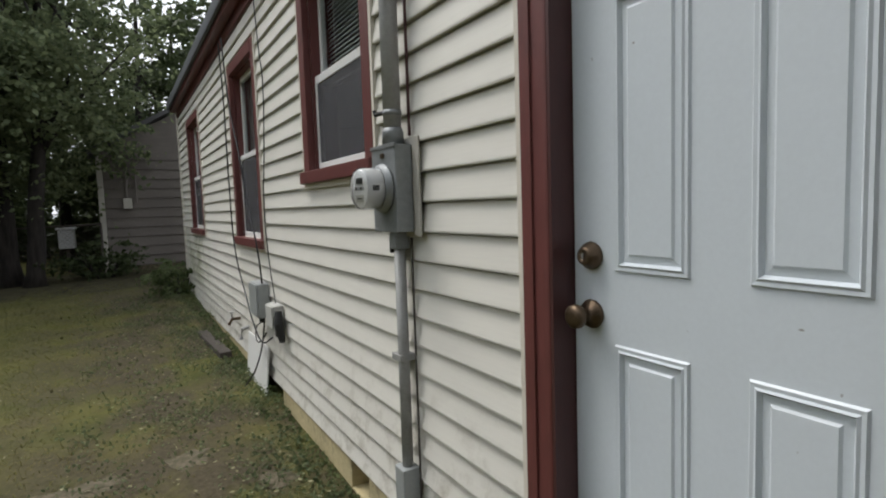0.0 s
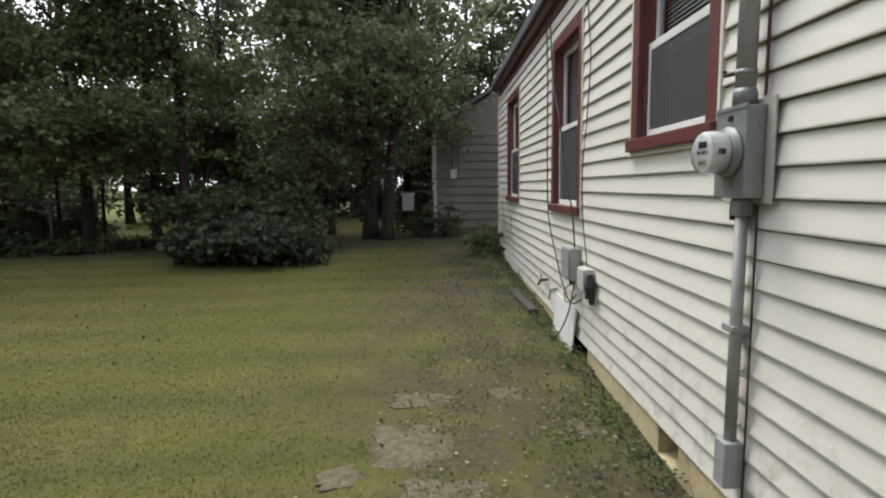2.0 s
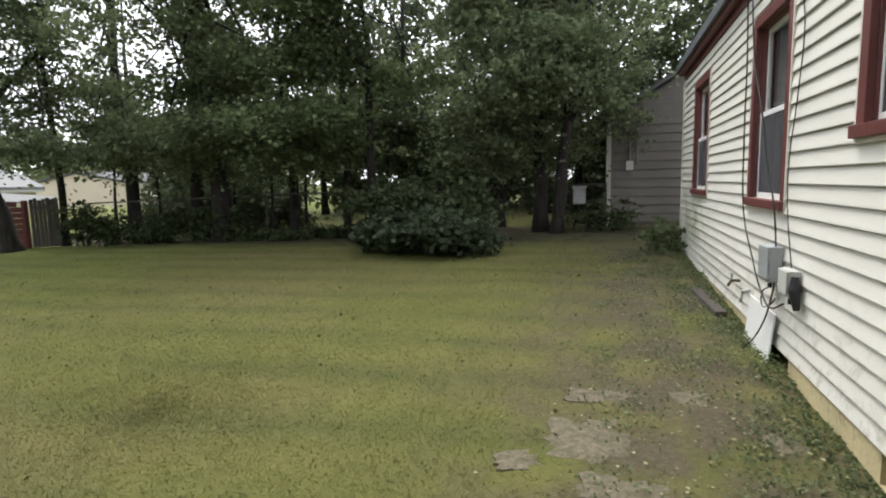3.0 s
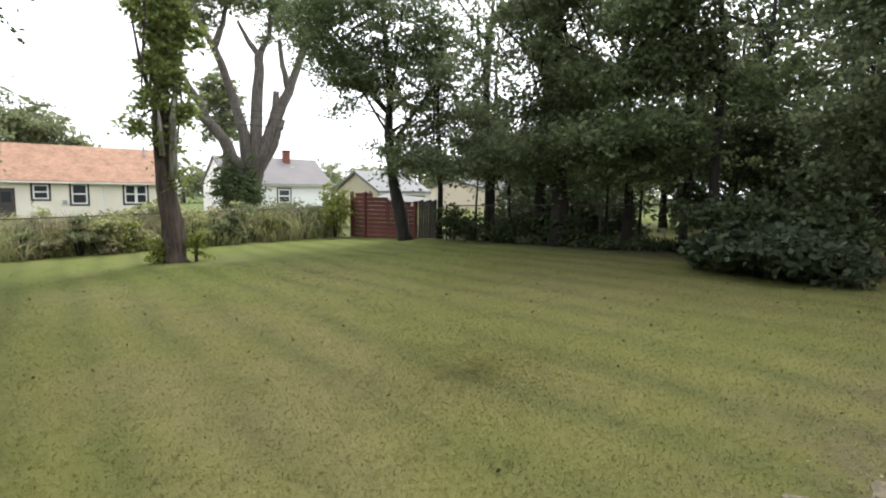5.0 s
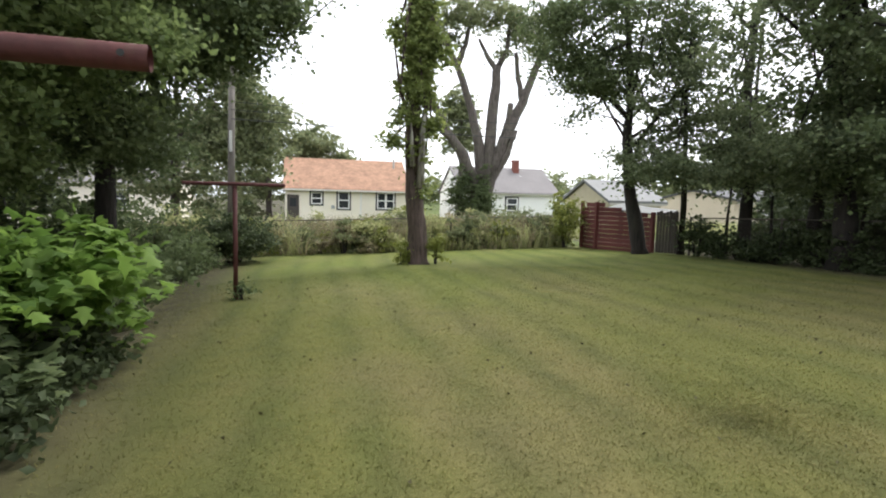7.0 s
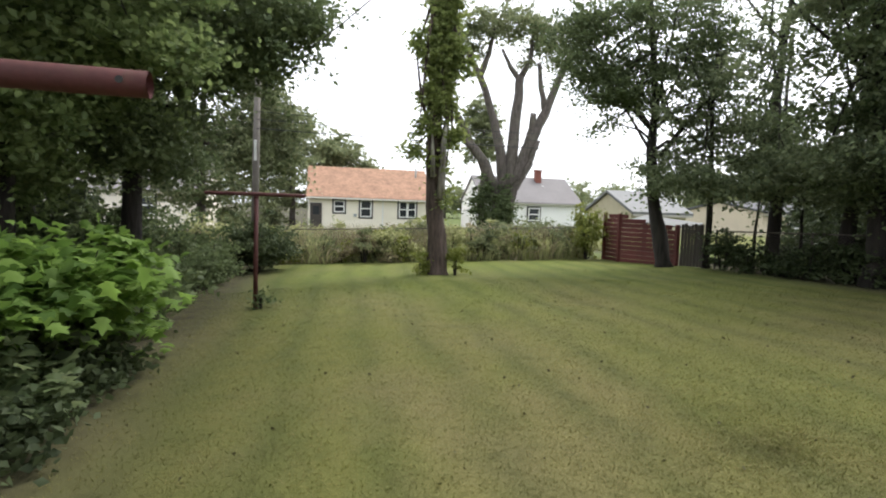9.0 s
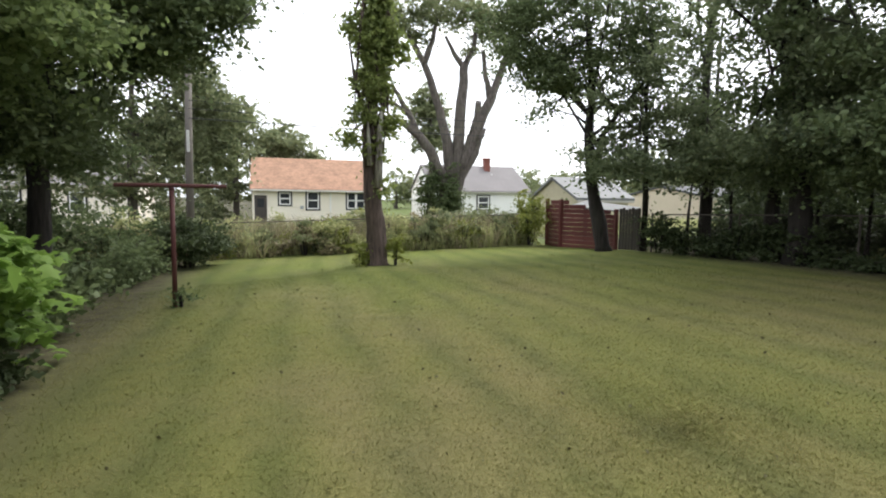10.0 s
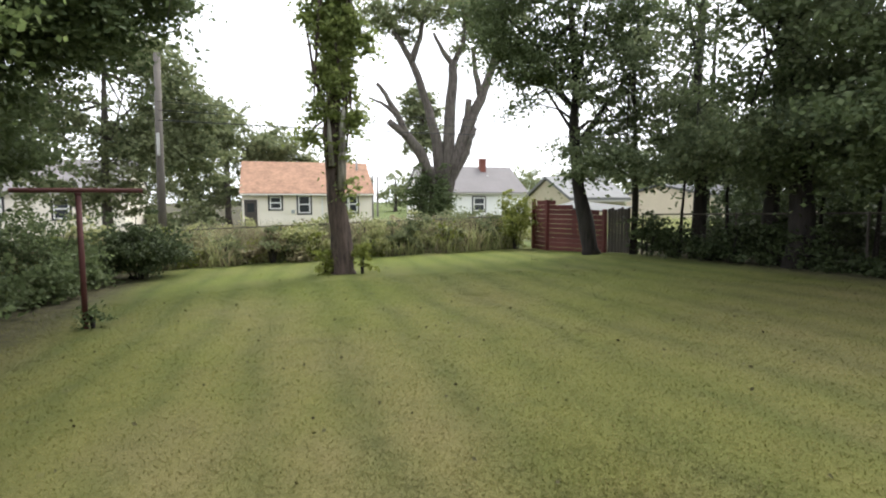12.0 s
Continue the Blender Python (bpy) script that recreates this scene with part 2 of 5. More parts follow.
PALE_BOX = surface("pale_plastic_box", (0.48, 0.48, 0.45), 0.6, vary=0.1)
DARK_PLASTIC = surface("black_cable", (0.016, 0.016, 0.017), 0.6, vary=0.2)
ROOF_GREY = surface("dark_asphalt_shingle", (0.09, 0.09, 0.092), 0.95, fine=140, vary=0.35, relief=0.6)
FOUNDATION = surface("yellowed_foundation_concrete", (0.52, 0.44, 0.25), 0.95, fine=40, coarse=4, vary=0.3, relief=0.5, dirt=(0.20, 0.17, 0.11))
CONCRETE = surface("worn_concrete", (0.165, 0.135, 0.092), 0.95, fine=50, coarse=7, vary=0.35, relief=0.7, dirt=(0.080, 0.072, 0.040), dirt_at=(0.40, 0.56))
DARK_VOID = surface("dim_interior_plaster", (0.34, 0.33, 0.31), 0.9, vary=0.1)
BLIND = surface("pale_blind_slat", (0.62, 0.63, 0.63), 0.6, vary=0.05)
BROWN_SIDING = surface("weathered_brown_siding", (0.165, 0.146, 0.130), 0.85, fine=25, coarse=2, vary=0.25, relief=0.3, stretch=(0.2, 1, 3), per_piece=0.15)
PALE_TRIM = surface("weathered_pale_trim", (0.46, 0.44, 0.39), 0.8, vary=0.15)
RUST_RED = surface("rusty_red_pipe_paint", (0.078, 0.019, 0.017), 0.7, 0.0, fine=50, coarse=6, vary=0.35, relief=0.3, dirt=(0.07, 0.03, 0.018))
RED_PLANK = surface("faded_red_plank", (0.135, 0.034, 0.030), 0.85, fine=30, coarse=3, vary=0.3, relief=0.3, stretch=(0.2, 0.2, 3), per_piece=0.25)
GREY_WOOD = surface("weathered_grey_wood", (0.075, 0.064, 0.054), 0.95, fine=30, coarse=3, vary=0.3, relief=0.4, stretch=(3, 3, 0.2), per_piece=0.25)
ORANGE_ROOF = surface("orange_shingle", (0.325, 0.188, 0.122), 0.95, fine=4, coarse=1.5, vary=0.45, relief=0.4)
PALE_ROOF = surface("pale_grey_shingle", (0.185, 0.172, 0.170), 0.95, fine=6, coarse=0.9, vary=0.15, relief=0.4)
HOUSE_WHITE = surface("white_house_siding", (0.80, 0.74, 0.63), 0.7, fine=6, coarse=0.8, vary=0.08, stretch=(1, 1, 6))
HOUSE_PALE = surface("chalk_white_siding", (0.80, 0.80, 0.78), 0.7, fine=6, coarse=0.8, vary=0.06, stretch=(1, 1, 6))
HOUSE_CREAM = surface("cream_house_siding", (0.55, 0.47, 0.36), 0.7, fine=6, coarse=0.8, vary=0.1)
PALE_METAL = surface("pale_metal_roof", (0.165, 0.168, 0.165), 0.75, 0.1, fine=6, vary=0.12)
SHED_CREAM = surface("faded_cream_shed_board", (0.52, 0.47, 0.33), 0.8, fine=8, vary=0.15)
BRICK_RED = surface("red_brick", (0.20, 0.07, 0.052), 0.9, fine=12, vary=0.25)
DARK_WINDOW = surface("dark_window_glass", (0.03, 0.034, 0.04), 0.1, vary=0.1)
BLACK_TRIM = surface("black_window_trim", (0.02, 0.02, 0.02), 0.6, vary=0.1)
DARK_DOOR = surface("dark_door_paint", (0.05, 0.04, 0.036), 0.6, vary=0.2)
PLASTIC_WHITE = surface("white_plastic", (0.75, 0.76, 0.76), 0.5, vary=0.05)
POLE_WOOD = surface("grey_utility_pole_wood", (0.13, 0.115, 0.10), 0.9, fine=20, vary=0.25, stretch=(2, 2, 0.1))
GLASS = glass_material("window_glass")
METER_GLASS = glass_material("meter_glass", (0.97, 0.98, 0.98))
SCREEN = screen_material()
LAWN = lawn_material()
BARK = bark("grey_brown_bark", (0.105, 0.088, 0.076))
# Near-black base puts the canopy's shade into the bark colour.
BARK_DARK_SHADE = bark("dark_shaded_bark", (0.026, 0.021, 0.018))
BARK_POPLAR = bark("ridged_brown_grey_bark", (0.095, 0.068, 0.056))
BARK_SNAG = bark("bleached_dead_wood", (0.30, 0.27, 0.24))
# Lowered below true leaf colour to carry the shade under the trees.
LEAF_DARK_SHADE = foliage("dark_shaded_leaves", (0.027, 0.040, 0.018), (0.078, 0.102, 0.044), 0.36)
LEAF_MID = foliage("mid_green_leaves", (0.046, 0.072, 0.029), (0.155, 0.192, 0.086), 0.46)
LEAF_LILAC = foliage("lilac_leaves", (0.021, 0.034, 0.019), (0.068, 0.088, 0.047), 0.28)
LEAF_POPLAR = foliage("poplar_leaves", (0.092, 0.130, 0.038), (0.28, 0.325, 0.105), 0.5)
LEAF_SOUTH = foliage("soft_green_leaves", (0.072, 0.112, 0.038), (0.235, 0.295, 0.115), 0.54)
LEAF_BRIGHT = foliage("bright_maple_leaves", (0.060, 0.120, 0.024), (0.185, 0.290, 0.060), 0.55)
# Distance haze is mixed into this pale base; pale weeds share it.
LEAF_FAR = foliage("pale_haze_lightened_leaves", (0.10, 0.128, 0.062), (0.27, 0.295, 0.155), 0.48)
LEAF_YELLOW = foliage("yellow_green_leaves", (0.12, 0.15, 0.03), (0.26, 0.28, 0.07), 0.4)
LEAF_CANOPY = foliage("olive_canopy_leaves", (0.061, 0.087, 0.046), (0.208, 0.243, 0.125), 0.52)
WEED_GREEN = foliage("tall_green_weeds", (0.19, 0.215, 0.085), (0.50, 0.50, 0.25), 0.5)
WEED_DRY = foliage("dry_weed_stalks", (0.14, 0.12, 0.07), (0.42, 0.37, 0.23), 0.4)
GRASS = grass_material()
SPECK = foliage("brown_dead_leaves", (0.035, 0.03, 0.016), (0.08, 0.075, 0.035), 0.1, 0.9)
LITTER = foliage("fallen_pale_leaves", (0.16, 0.14, 0.07), (0.34, 0.33, 0.2), 0.1, 0.8)

# ---------------------------------------------------------------- mesh helpers


def ground_z(x, y):
    return 0.016 * np.clip(x, -60, 25) + 0.030 * np.clip(y, -15, 25)


def obj_from(name, bm, material, parent=None, label="", smooth=False):
    me = bpy.data.meshes.new(name)
    bm.to_mesh(me)
    bm.free()
    for m in material if isinstance(material, (list, tuple)) else (material,):
        me.materials.append(m)
    if smooth:
        me.polygons.foreach_set("use_smooth", [True] * len(me.polygons))
    ob = new(name, me)
    if parent:
        ob.parent = parent
    if label:
        tagged(ob, label)
    return ob


def part(name, bm, material, parent, label="", smooth=False):
    return obj_from(name, bm, material, parent, label, smooth)


def thing(name, label, category, group="", kind=""):
    return tagged(new(name), label, category, group, kind)


def box(bm, x0, x1, y0, y1, z0, z1, bevel=0.0, mi=0):
    r = bmesh.ops.create_cube(bm, size=1.0, matrix=Matrix.LocRotScale(((x0 + x1) / 2, (y0 + y1) / 2, (z0 + z1) / 2), None, (abs(x1 - x0), abs(y1 - y0), abs(z1 - z0))))
    if bevel:
        edges = list({e for v in r["verts"] for e in v.link_edges})
        bmesh.ops.bevel(bm, geom=edges, offset=bevel, segments=2, affect="EDGES", profile=0.6)
    return r["verts"]


def boxed(*a, bevel=0.0):
    bm = bmesh.new()
    box(bm, *a, bevel=bevel)
    return bm


def tube(bm, pts, radii, sides=10, cap=True, wob=0.0, seed=0):
    pts = [Vector(p) for p in pts]
    rings = []
    ref = Vector((0, 0, 1))
    for i, p in enumerate(pts):
        d = (pts[min(i + 1, len(pts) - 1)] - pts[max(i - 1, 0)]).normalized()
        u = d.cross(ref if abs(d.z) < 0.95 else Vector((1, 0, 0))).normalized()
        v = d.cross(u)
        ring = []
        for k in range(sides):
            a = 2 * math.pi * k / sides
            r = radii[i] if isinstance(radii, (list, tuple)) else radii
            if wob:
                r *= 1 + wob * noise.noise(Vector((math.cos(a) * 1.5 + seed, math.sin(a) * 1.5, p.z * 1.3)))
            ring.append(bm.verts.new(p + u * math.cos(a) * r + v * math.sin(a) * r))
        rings.append(ring)
    for a, b in zip(rings, rings[1:]):
        for k in range(sides):
            bm.faces.new((a[k], a[(k + 1) % sides], b[(k + 1) % sides], b[k]))
    if cap:
        bm.faces.new(rings[0][::-1])
        bm.faces.new(rings[-1])


def tubed(pts, radii, sides=10, **k):
    bm = bmesh.new()
    tube(bm, pts, radii, sides, **k)
    bmesh.ops.recalc_face_normals(bm, faces=bm.faces)
    return bm


def quad_cloud(name, verts, n_per, faces_per, material, parent=None):
    """One mesh from an array of n pieces of n_per corners each, all with the same faces."""
    verts = np.asarray(verts, dtype=np.float32).reshape(-1, 3)
    n = len(verts) // n_per
    me = bpy.data.meshes.new(name)
    loops = np.concatenate([np.asarray(f) for f in faces_per])
    sizes = np.array([len(f) for f in faces_per])
    idx = (np.arange(n)[:, None] * n_per + loops[None, :]).ravel()
    me.vertices.add(len(verts))
    me.vertices.foreach_set("co", verts.ravel())
    me.loops.add(len(idx))
    me.loops.foreach_set("vertex_index", idx.astype(np.int32))
    tot = np.tile(sizes, n)
    me.polygons.add(len(tot))
    me.polygons.foreach_set("loop_start", np.concatenate([[0], np.cumsum(tot)[:-1]]).astype(np.int32))
    me.update(calc_edges=True)
    me.materials.append(material)
    ob = new(name, me)
    if parent:
        ob.parent = parent
    return ob


RNG = np.random.default_rng(7)


def unit(n):
    v = RNG.normal(size=(n, 3))
    return v / np.linalg.norm(v, axis=1)[:, None]


def leaf_verts(centres, size, droop=0.3):
    """Folded leaf: base, two sides, tip, on a random turn; four corners each."""
    n = len(centres)
    d = unit(n)
    d[:, 2] = d[:, 2] * 0.6 - droop
    d /= np.linalg.norm(d, axis=1)[:, None]
    u = np.cross(d, unit(n))
    u /= np.linalg.norm(u, axis=1)[:, None] + 1e-9
    w = np.cross(d, u)
    s = size * RNG.uniform(0.6, 1.35, (n, 1))
    base = centres - d * s * 0.5
    tip = centres + d * s * 0.5
    a = centres + u * s * 0.33 + w * s * 0.10
    b = centres - u * s * 0.33 + w * s * 0.10
    return np.stack([base, a, tip, b], axis=1).reshape(-1, 3)


LEAF_FACES = [(0, 1, 2), (0, 2, 3)]


def lobed_leaf_verts(centres, size):
    """Five-lobed leaf folded along its rib; ten corners each."""
    n = len(centres)
    d = unit(n)
    d[:, 2] = d[:, 2] * 0.4 - 0.35
    d /= np.linalg.norm(d, axis=1)[:, None]
    up = np.array([0, 0, 1.0]) + 0.5 * unit(n)
    u = np.cross(d, up)
    u /= np.linalg.norm(u, axis=1)[:, None] + 1e-9
    w = np.cross(u, d)
    s = size * RNG.uniform(0.6, 1.3, (n, 1))
    shape = [(0, 0), (0.42, 0.08), (0.24, 0.28), (0.52, 0.55), (0.20, 0.62), (0, 1.0), (-0.20, 0.62), (-0.52, 0.55), (-0.24, 0.28), (-0.42, 0.08)]
    return np.stack([centres + u * s * a + d * s * (b - 0.4) - w * s * abs(a) * 0.35 for a, b in shape], axis=1).reshape(-1, 3)


LOBED_FACES = [(0, 1, 2, 3, 4, 5), (0, 5, 6, 7, 8, 9)]


def crown_points(blobs, density=1.0, clump=0.30):
    """Leaf places: clumps strewn through ellipsoids (x, y, z, rx, ry, rz, leaves), thicker towards the outside."""
    out = []
    for x, y, z, rx, ry, rz, n in blobs:
        n = int(n * density)
        k = max(6, n // 55)
        c = unit(k) * (RNG.uniform(0.12, 1.0, (k, 1)) ** 0.5)
        c = c * np.array([rx, ry, rz]) * (1 + 0.22 * RNG.normal(size=(k, 1))) + np.array([x, y, z])
        pick = RNG.integers(0, k, n)
        spread = clump * RNG.uniform(0.5, 1.3, (k, 1))[pick]
        tiltx, tilty = RNG.normal(size=(2, k)) * 0.35
        q = RNG.normal(size=(n, 3)) * spread * np.array([1, 1, 0.28])
        q[:, 2] += q[:, 0] * tiltx[pick] + q[:, 1] * tilty[pick] - 0.5 * (q[:, 0] ** 2 + q[:, 1] ** 2)
        out.append(c[pick] + q)
    return np.concatenate(out)


def tree(label, base, trunk, radius, blobs, leaf=LEAF_MID, bark_m=BARK_DARK_SHADE, leaf_size=0.10, density=1.0, clump=0.30, limbs=(), sides=12, category="tree", group="", twigs=2, forks=0):
    """A tree: trunk along given points, limbs to its crown masses, and a crown of single leaves."""
    x, y = base
    z = float(ground_z(x, y)) - 0.08
    top = thing("tree", label, category, group)
    pts = [Vector((x, y, z))] + [Vector(p) for p in trunk]
    dense = []
    for a, b in zip(pts, pts[1:]):
        for i in range(4):
            q = a.lerp(b, i / 4)
            dense.append(q + Vector((noise.noise(q * 0.9), noise.noise(q * 0.9 + Vector((9, 0, 0))), 0)) * 0.06)
    dense.append(pts[-1])
    n = len(dense)
    rad = [radius * ((1.35 if i == 0 else 1.0) - 0.72 * (i / (n - 1)) ** 1.2) for i in range(n)]
    part("trunk", tubed(dense, rad, sides, wob=0.22, seed=x * 3.1), bark_m, top, smooth=True)
    rr = random.Random(int(abs(x * 100 + y * 37)))
    made = 0
    for path, r0, r1 in limbs:
        ps = [Vector(p) for p in path]
        fine = []
        for a, b in zip(ps, ps[1:]):
            fine += [a.lerp(b, i / 3) + Vector((rr.uniform(-1, 1), rr.uniform(-1, 1), rr.uniform(-1, 1))) * 0.04 * (i > 0) for i in range(3)]
        fine.append(ps[-1])
        part("limb", tubed(fine, [r0 + (r1 - r0) * i / (len(fine) - 1) for i in range(len(fine))], 9, wob=0.15, seed=made), bark_m, top, smooth=True)
        made += 1
        for _ in range(forks):
            q = fine[rr.randint(len(fine) // 2, len(fine) - 1)]
            along_dir = (ps[-1] - ps[-2]).normalized()
            side = Vector((rr.uniform(-0.5, 0.5), rr.uniform(-1, 1), rr.uniform(0.2, 1.0)))
            tip = q + (along_dir + side * 0.9).normalized() * rr.uniform(1.2, 2.6)
            mid = q.lerp(tip, 0.5) + Vector((0, rr.uniform(-0.2, 0.2), rr.uniform(-0.1, 0.25)))
            part("limb", tubed([q, mid, tip], [r1 * 0.75, r1 * 0.45, r1 * 0.15], 6), bark_m, top, smooth=True)
    for bx, by, bz, rx, ry, rz, _ in blobs:
        for _ in range(twigs):
            start = dense[min(n - 1, int(n * rr.uniform(0.5, 0.95)))]
            end = Vector((bx + rr.uniform(-0.6, 0.6) * rx, by + rr.uniform(-0.6, 0.6) * ry, bz + rr.uniform(-0.3, 0.7) * rz))
            mid = start.lerp(end, 0.5) + Vector((rr.uniform(-0.2, 0.2), rr.uniform(-0.2, 0.2), rr.uniform(0.0, 0.3)))
            r0 = radius * rr.uniform(0.18, 0.32)
            part("limb", tubed([start, start.lerp(mid, 0.5), mid, mid.lerp(end, 0.5), end], [r0, r0 * 0.8, r0 * 0.6, r0 * 0.4, r0 * 0.18], 6), bark_m, top, smooth=True)
    if blobs:
        quad_cloud("crown", leaf_verts(crown_points(blobs, density, clump), leaf_size), 4, LEAF_FACES, leaf, top)
    return top


def shrub(label, centre, radii, n, leaf, leaf_size=0.08, clump=0.16, stems=7, category="shrub", name="shrub", lobed=False, lift=0.0, wild=0):
    x, y = centre
    z = float(ground_z(x, y))
    rx, ry, rz = radii
    top = thing(name, label, category)
    rr = random.Random(int(abs(x * 91 + y * 17)))
    for _ in range(stems):
        a = rr.uniform(0, 6.28)
        e = Vector((x + math.cos(a) * rx * rr.uniform(0.2, 0.8), y + math.sin(a) * ry * rr.uniform(0.2, 0.8), z + lift + rz * rr.uniform(0.8, 1.7)))
        s = Vector((x + math.cos(a) * rx * 0.12, y + math.sin(a) * ry * 0.12, z - 0.05))
        part("stem", tubed([s, s.lerp(e, 0.5) + Vector((0, 0, 0.12)), e], [0.022, 0.014, 0.005], 6), BARK_DARK_SHADE, top)
    lobes = [(x, y, z + rz * 0.98, rx, ry, rz, n)]
    if n > 2400:
        lobes = [(x, y, z + rz * 0.85, rx * 0.8, ry * 0.8, rz * 0.85, n * 0.45)]
        for j in range(5):
            a = 6.283 * j / 5 + rr.uniform(-0.5, 0.5)
            h = rr.uniform(0.45, 1.35)
            lobes.append((x + math.cos(a) * rx * 0.62, y + math.sin(a) * ry * 0.62, z + rz * h, rx * rr.uniform(0.35, 0.6), ry * rr.uniform(0.35, 0.6), rz * rr.uniform(0.4, 0.7), n * 0.11))
    for j in range(wild):
        a = rr.uniform(0, 6.283)
        q = rr.uniform(0.45, 1.08)
        lobes.append((x + math.cos(a) * rx * q, y + math.sin(a) * ry * q, z + rz * rr.uniform(0.35, 2.0 - 0.9 * q), rx * rr.uniform(0.10, 0.24), ry * rr.uniform(0.10, 0.24), rz * rr.uniform(0.2, 0.45), n * 0.035))
    pts = crown_points(lobes, 1.0, clump)
    pts[:, 2] += lift
    pts = pts[pts[:, 2] > ground_z(pts[:, 0], pts[:, 1]) + 0.02]
    if lobed:
        quad_cloud("foliage", lobed_leaf_verts(pts, leaf_size), 10, LOBED_FACES, leaf, top)
    else:
        quad_cloud("foliage", leaf_verts(pts, leaf_size), 4, LEAF_FACES, leaf, top)
    return top


# ---------------------------------------------------------------- ground
def graded(points):
    out = []
    for (a, step), (b, _) in zip(points, points[1:]):
        n = max(1, round((b - a) / step))
        out += [a + (b - a) * i / n for i in range(n)]
    return out + [points[-1][0]]


xs = np.array(graded([(-2500, 600), (-100, 15), (-40, 2), (-18, 0.18), (2, 1.5), (25, 25), (100, 600), (2500, 1)]))
ys = np.array(graded([(-2500, 600), (-100, 15), (-25, 1.5), (-6, 0.18), (13, 1.5), (30, 15), (100, 600), (2500, 1)]))
gx, gy = np.meshgrid(xs, ys, indexing="ij")
gz = ground_z(gx, gy)
gz = gz + np.array([[0.022 * noise.noise(Vector((a * 0.9, b * 0.9, 0))) + 0.010 * noise.noise(Vector((a * 3.1, b * 3.1, 5))) if -20 < a < 3 and -7 < b < 14 else 0.0 for b in ys] for a in xs])
nx, ny = len(xs), len(ys)


def ground_h(x, y):
    """Height of the uneven ground sheet itself."""
    i, j = np.clip(np.searchsorted(xs, x) - 1, 0, nx - 2), np.clip(np.searchsorted(ys, y) - 1, 0, ny - 2)
    u, v = (x - xs[i]) / (xs[i + 1] - xs[i]), (y - ys[j]) / (ys[j + 1] - ys[j])
    return (gz[i, j] * (1 - u) + gz[i + 1, j] * u) * (1 - v) + (gz[i, j + 1] * (1 - u) + gz[i + 1, j + 1] * u) * v


corner = (np.arange(nx - 1)[:, None] * ny + np.arange(ny - 1)[None, :]).ravel()
ground_me = bpy.data.meshes.new("ground")
ground_me.from_pydata(np.stack([gx, gy, gz], -1).reshape(-1, 3).tolist(), [], np.stack([corner, corner + ny, corner + ny + 1, corner + 1], 1).tolist())
ground_me.polygons.foreach_set("use_smooth", [True] * len(ground_me.polygons))
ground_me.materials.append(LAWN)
tagged(new("ground", ground_me), "mown lawn with dry brown patches", "ground", kind="structure")

# ---------------------------------------------------------------- the house beside the path
WX = 0.928
HY0, HY1 = -5.0, 9.15
SID_Z0, SID_Z1 = 0.255, 2.90
COURSE = 0.1016
house = thing("house", "single-storey house with cream vinyl siding and red trim", "house", kind="structure")
DOOR = (0.206, 0.997, 0.30, 2.335)
WINDOWS = [(2.095, 2.83, 1.66, 2.60), (4.035, 4.855, 1.257, 2.58), (6.985, 7.95, 1.27, 2.58)]
openings = [DOOR] + WINDOWS


def wall_with_openings(bm, x0, x1, ya, yb, za, zb, holes):
    cy = sorted({ya, yb, *[h[0] for h in holes], *[h[1] for h in holes]})
    for a, b in zip(cy, cy[1:]):
        cut = sorted([(h[2], h[3]) for h in holes if h[0] <= a + 1e-6 and h[1] >= b - 1e-6])
        z = za
        for lo, hi in cut:
            if lo > z:
                box(bm, x0, x1, a, b, z, lo)
            z = hi
        if z < zb:
            box(bm, x0, x1, a, b, z, zb)


bm = bmesh.new()
wall_with_openings(bm, WX + 0.012, WX + 0.15, HY0, HY1 - 0.01, SID_Z0 + 0.01, 3.03, openings)
wall = part("wall", bm, VINYL_TRIM, house)
bm = bmesh.new()
box(bm, WX + 0.15, 7.8, HY1 - 0.15, HY1 - 0.012, 0.05, 3.03)
box(bm, WX + 0.15, 7.8, HY0, HY0 + 0.14, 0.05, 3.03)
box(bm, 7.66, 7.8, HY0 + 0.14, HY1 - 0.15, 0.05, 3.03)
part("far_walls", bm, DARK_VOID, house)
part("interior_floor", boxed(WX + 0.15, 7.66, HY0 + 0.14, HY1 - 0.15, 0.1, 0.25), DARK_VOID, house)
part("interior_ceiling", boxed(WX + 0.15, 7.66, HY0 + 0.14, HY1 - 0.15, 2.85, 2.95), DARK_VOID, house)
# foundation with vent openings
bm = bmesh.new()
wall_with_openings(bm, WX - 0.008, WX + 0.2, HY0, HY1 - 0.02, -0.4, SID_Z0 + 0.008, [(2.25, 2.47, 0.10, 0.24), (3.72, 4.6, -0.05, 0.24)])
part("foundation", bm, FOUNDATION, house, "stained yellowish concrete foundation")


def board_mesh(length, z_h=COURSE, lip=0.019):
    bm = bmesh.new()
    prof = [(-lip, 0.0), (-lip - 0.001, 0.006), (-0.004, z_h - 0.007), (0.010, z_h - 0.007), (0.010, z_h + 0.002), (0.0115, z_h + 0.002), (0.0115, 0.004), (-lip + 0.004, -0.001)]
    a = [bm.verts.new((px, 0, pz)) for px, pz in prof]
    b = [bm.verts.new((px, length, pz)) for px, pz in prof]
    n = len(prof)
    for i in range(n):
        bm.faces.new((a[i], b[i], b[(i + 1) % n], a[(i + 1) % n]))
    bm.faces.new(a[::-1])
    bm.faces.new(b)
    bmesh.ops.recalc_face_normals(bm, faces=bm.faces)
    me = bpy.data.meshes.new("siding_board")
    bm.to_mesh(me)
    bm.free()
    return me


